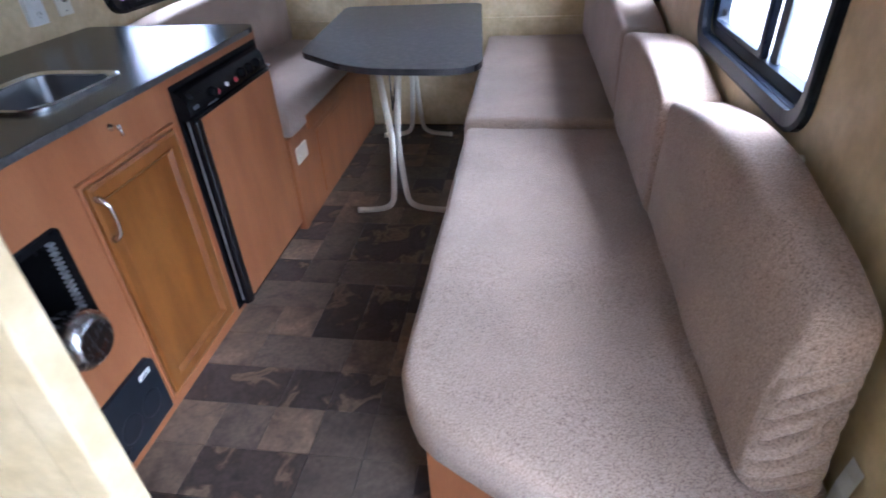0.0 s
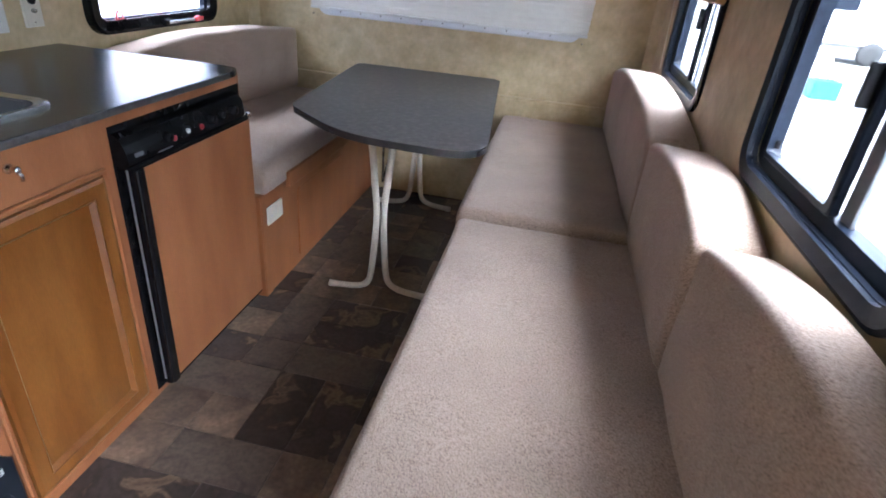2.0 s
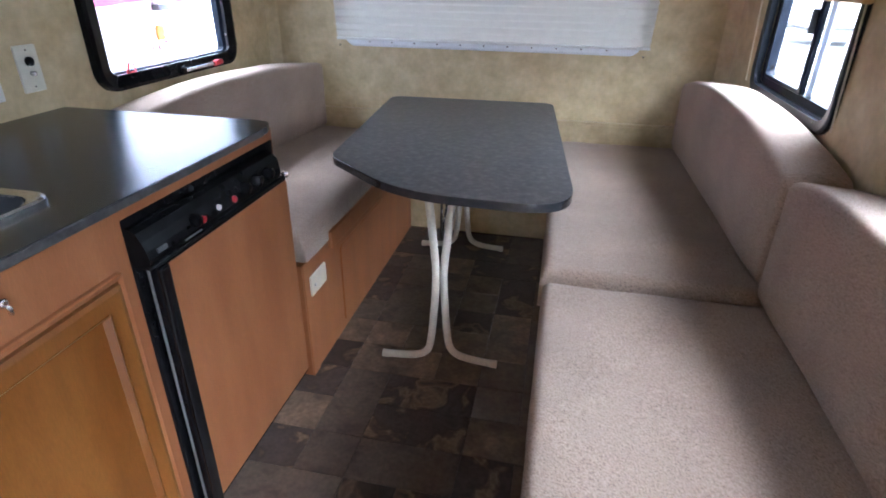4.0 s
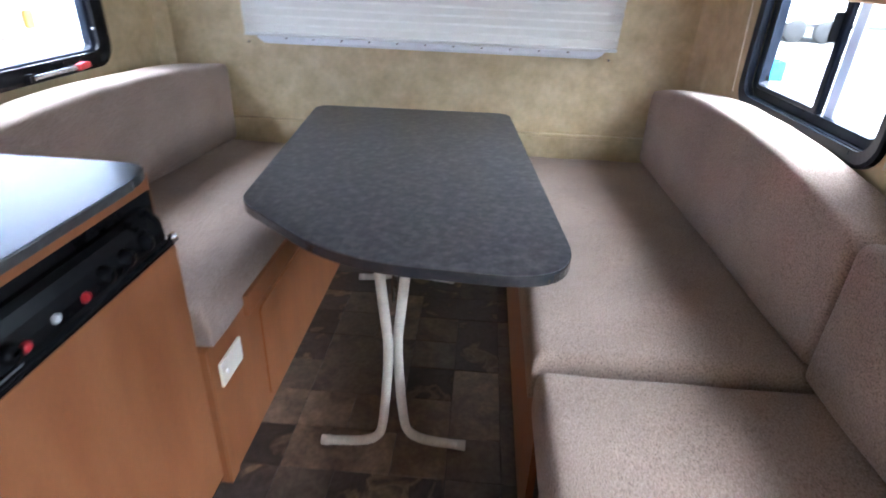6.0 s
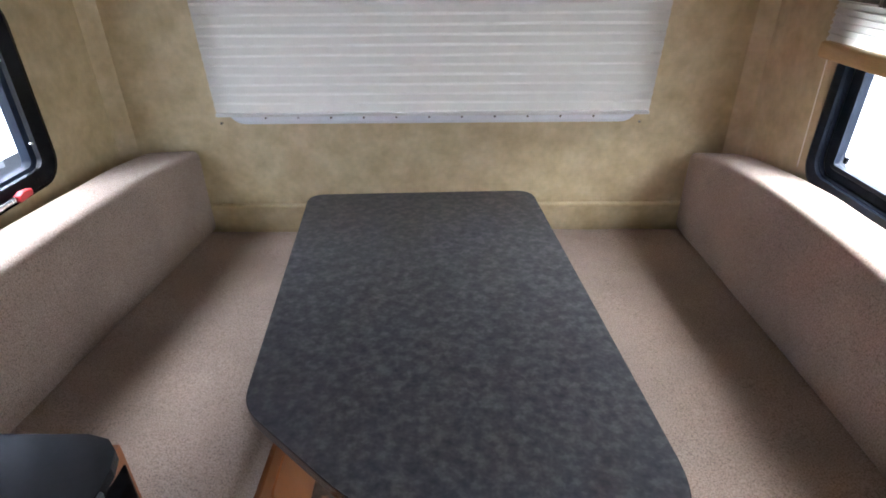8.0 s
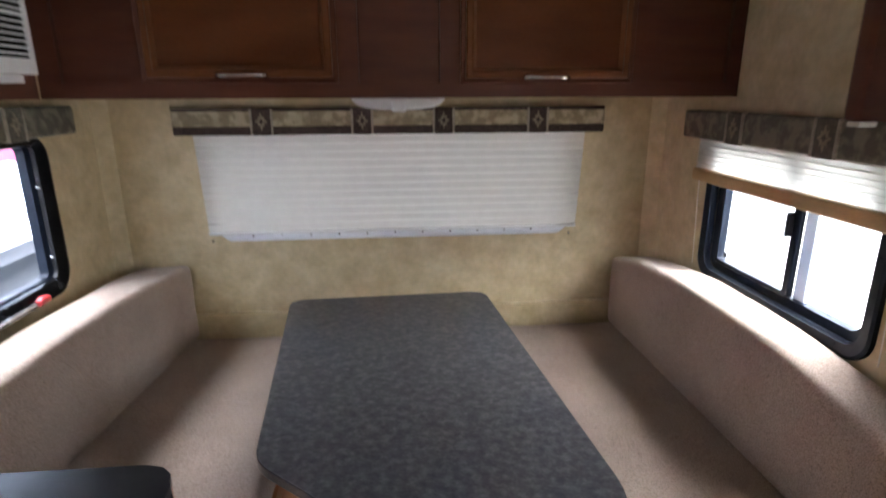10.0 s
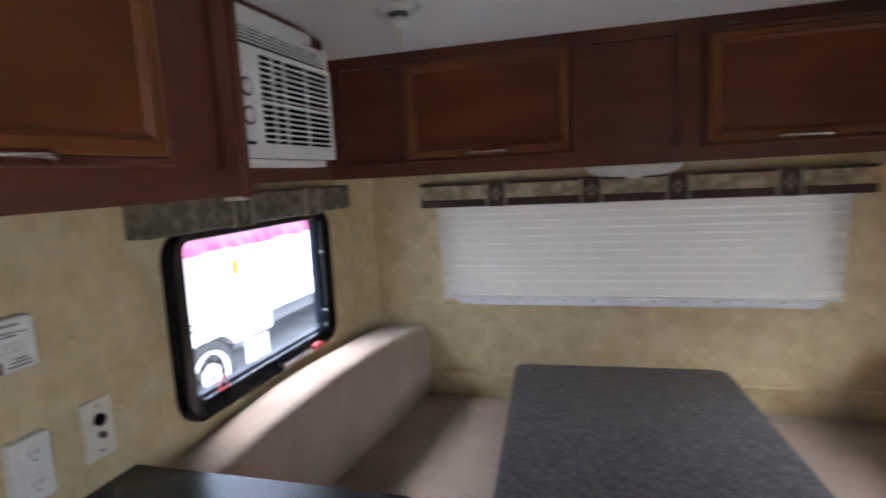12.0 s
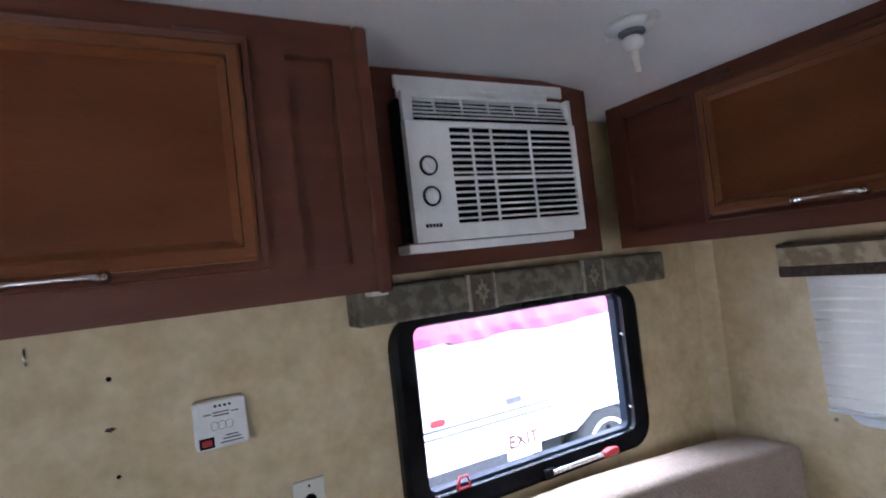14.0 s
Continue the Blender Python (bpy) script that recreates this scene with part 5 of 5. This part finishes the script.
part("badge", box(bmesh.new(), 6.85, 7.0, 0.38, 0.43, 0.001, 0.006, 0, 1, m), GREYPRINT, v)
part("mirror", prism(bmesh.new(), rrect(9.55, 9.85, 1.02, 1.14, 0.03, 3), 0.02, 0.10, m2, 0.02), GREYPRINT, v)
a = thing("awning", (-3.2, 6.5, 1.0), "faded magenta fabric awning with hanging folds", "awning")
b = bmesh.new()
rows = []
for i in range(241):
    y = 3.5 + i * 0.0205
    sag = 0.5 + 0.5 * math.sin(y * 9.0 + 1.3 * math.sin(y * 3.1))
    k = 0.014 * math.sin(y * 34 + 2.0 * math.sin(y * 5.0))
    rows.append([b.verts.new(p) for p in ((-2.96 + k, y + 0.05, 1.045 + 0.022 * sag), (-2.965 + k * 0.8, y + 0.025, 1.11), (-2.99 + k * 0.3, y, 1.20), (-3.72, y, 1.55))])
for p, q in zip(rows, rows[1:]):
    for j in range(3):
        b.faces.new((p[j], p[j + 1], q[j + 1], q[j]))
bmesh.ops.solidify(b, geom=b.faces[:], thickness=0.004)
part("canopy", b, PINK, a)
for y in (6.42, 8.35):
    part("arm", box(bmesh.new(), -3.74, -3.0, y, y + 0.05, 1.08, 1.12, 0.005), WHITE, a)
    br = part("bracket", box(bmesh.new(), -3.745, -3.68, y - 0.02, y + 0.08, 0.98, 1.25, 0.008), WHITE, a)
    part("bracket_foot", box(bmesh.new(), -3.744, -3.665, y - 0.045, y + 0.105, 0.93, 0.979, 0.006), GREYPRINT, br, "grey bracket foot")
part("clearance_lamp", prism(bmesh.new(), rrect(5.73, 5.80, 0.80, 0.90, 0.02, 3), 0.001, 0.03, on_left(VX), 0.006), RED, v, "red clearance lamp")

t = thing("white_trailer", (9.5, 25.0, OUT_Z), "white caravan standing across the yard", "trailer")
m = on_far(22.5)
part("body", prism(bmesh.new(), [(6.8, 0.0), (12.5, 0.0), (12.5, 1.9), (12.2, 2.2), (7.1, 2.2), (6.8, 1.9)], -2.3, 0.0, m, 0.04, 2), PAINT, t)
for x in (7.4, 9.6):
    part("window", prism(bmesh.new(), rrect(x, x + 1.1, 0.9, 1.5, 0.08, 4), 0.002, 0.03, m, 0.006), DARKGREY, t)
for x in (9.3, 10.2):
    part("wheel", lathe(bmesh.new(), [(0.32, -0.2), (0.34, -0.16), (0.34, -0.03), (0.31, 0.0), (0.15, 0.01)], m @ Matrix.Translation((x, OUT_Z + 0.342, 0.02)), 24), RUBBER, t)
part("chassis", box(bmesh.new(), 6.9, 12.4, 22.6, 24.7, -0.12, -0.002), GREYPRINT, t)
part("drawbar", box(bmesh.new(), 5.7, 6.85, 23.5, 23.8, -0.12, -0.04, 0.01), GREYPRINT, t)
b_ = thing("blue_crate", (5.45, 15.4, OUT_Z), "sky-blue plastic crate on the concrete", "crate")
part("sides", ring(bmesh.new(), rrect(5.2, 5.7, 15.2, 15.6, 0.03), rrect(5.23, 5.67, 15.23, 15.57, 0.02), OUT_Z + 0.012, OUT_Z + 0.36, on_floor(0)), BLUEPAINT, b_)
part("bottom", box(bmesh.new(), 5.23, 5.67, 15.23, 15.57, OUT_Z + 0.002, OUT_Z + 0.03), BLUEPAINT, b_)
for k, (x, y) in enumerate(((5.35, 17.4), (6.5, 18.4))):
    s_ = thing("white_tank", (x, y, OUT_Z), "white rounded plastic tank on the ground", "tank", "tanks in the yard")
    part("vessel", lathe(bmesh.new(), [(0.16, 0.0), (0.19, 0.03), (0.19, 0.42), (0.15, 0.52), (0.05, 0.56)], Matrix.Translation((x, y, OUT_Z)), 24), PAINT, s_)
    part("cap", lathe(bmesh.new(), [(0.045, 0.56), (0.045, 0.60), (0.02, 0.615)], Matrix.Translation((x, y, OUT_Z)), 14), BLUEPAINT, s_)
random.seed(9)
h = thing("hedge", (12.0, 22.0, OUT_Z), "low green hedge with loose leaves beyond the yard", "hedge", kind="stuff")
b = bmesh.new()
for i in range(9000):
    s = random.random()
    x, y = 8.9 + 7 * s + abs(random.gauss(0, 0.9)), 16.2 + 9 * s + random.gauss(0, 0.6)
    z = OUT_Z + 0.02 + random.random() ** 0.7 * (0.8 + 0.4 * noise.noise(Vector((y * 0.7, 0, 0))))
    r = Euler((random.uniform(0, 6), random.uniform(0, 6), random.uniform(0, 6))).to_matrix()
    b.faces.new([b.verts.new(Vector((x, y, z)) + r @ Vector(p)) for p in ((-0.09, 0, 0), (0, -0.05, 0.02), (0.10, 0, 0), (0, 0.05, 0.02))])
ob = new("leaves", finish("leaves", b, LEAF, False))
ob.parent = h
ob.matrix_parent_inverse = Matrix.Translation(h.location).inverted()

# ---- floor tiles ----
random.seed(21)
floor_ob = bpy.data.objects["floor"]
tile_mesh = {}
def tile_of(w, l, kind):
    if (w, l, kind) not in tile_mesh:
        b = bmesh.new()
        g = 0.0011
        box(b, g, w - g, g, l - g, -0.0045, 0.0, 0.0009, 1)
        tile_mesh[w, l, kind] = finish("tile", b, (TILE_GREY, TILE_BROWN, TILE_DARK)[kind])
    return tile_mesh[w, l, kind]
U, X_TILE, Y_TILE = 0.155, -0.718, 2.85
taken = set()
for j in range(22):
    for i in range(6):
        if (i, j) in taken:
            continue
        w = h_ = 1
        k = random.random()
        if k < 0.22 and i < 5 and (i + 1, j) not in taken:
            w = 2
        elif k < 0.36 and j < 21:
            h_ = 2
        elif k < 0.42 and i < 5 and j < 21 and (i + 1, j) not in taken:
            w = h_ = 2
        for a in range(w):
            for e in range(h_):
                taken.add((i + a, j + e))
        y = Y_TILE + j * U
        if y + h_ * U > FAR_Y:
            h_ = 1
        o = new("tile", tile_of(round(w * U, 3), round(min(h_ * U, FAR_Y - 0.025 - y), 3), random.choice((0, 0, 1, 1, 2, 2, 2))))
        o.parent = floor_ob
        o.location = (X_TILE + i * U, y, 0.0)
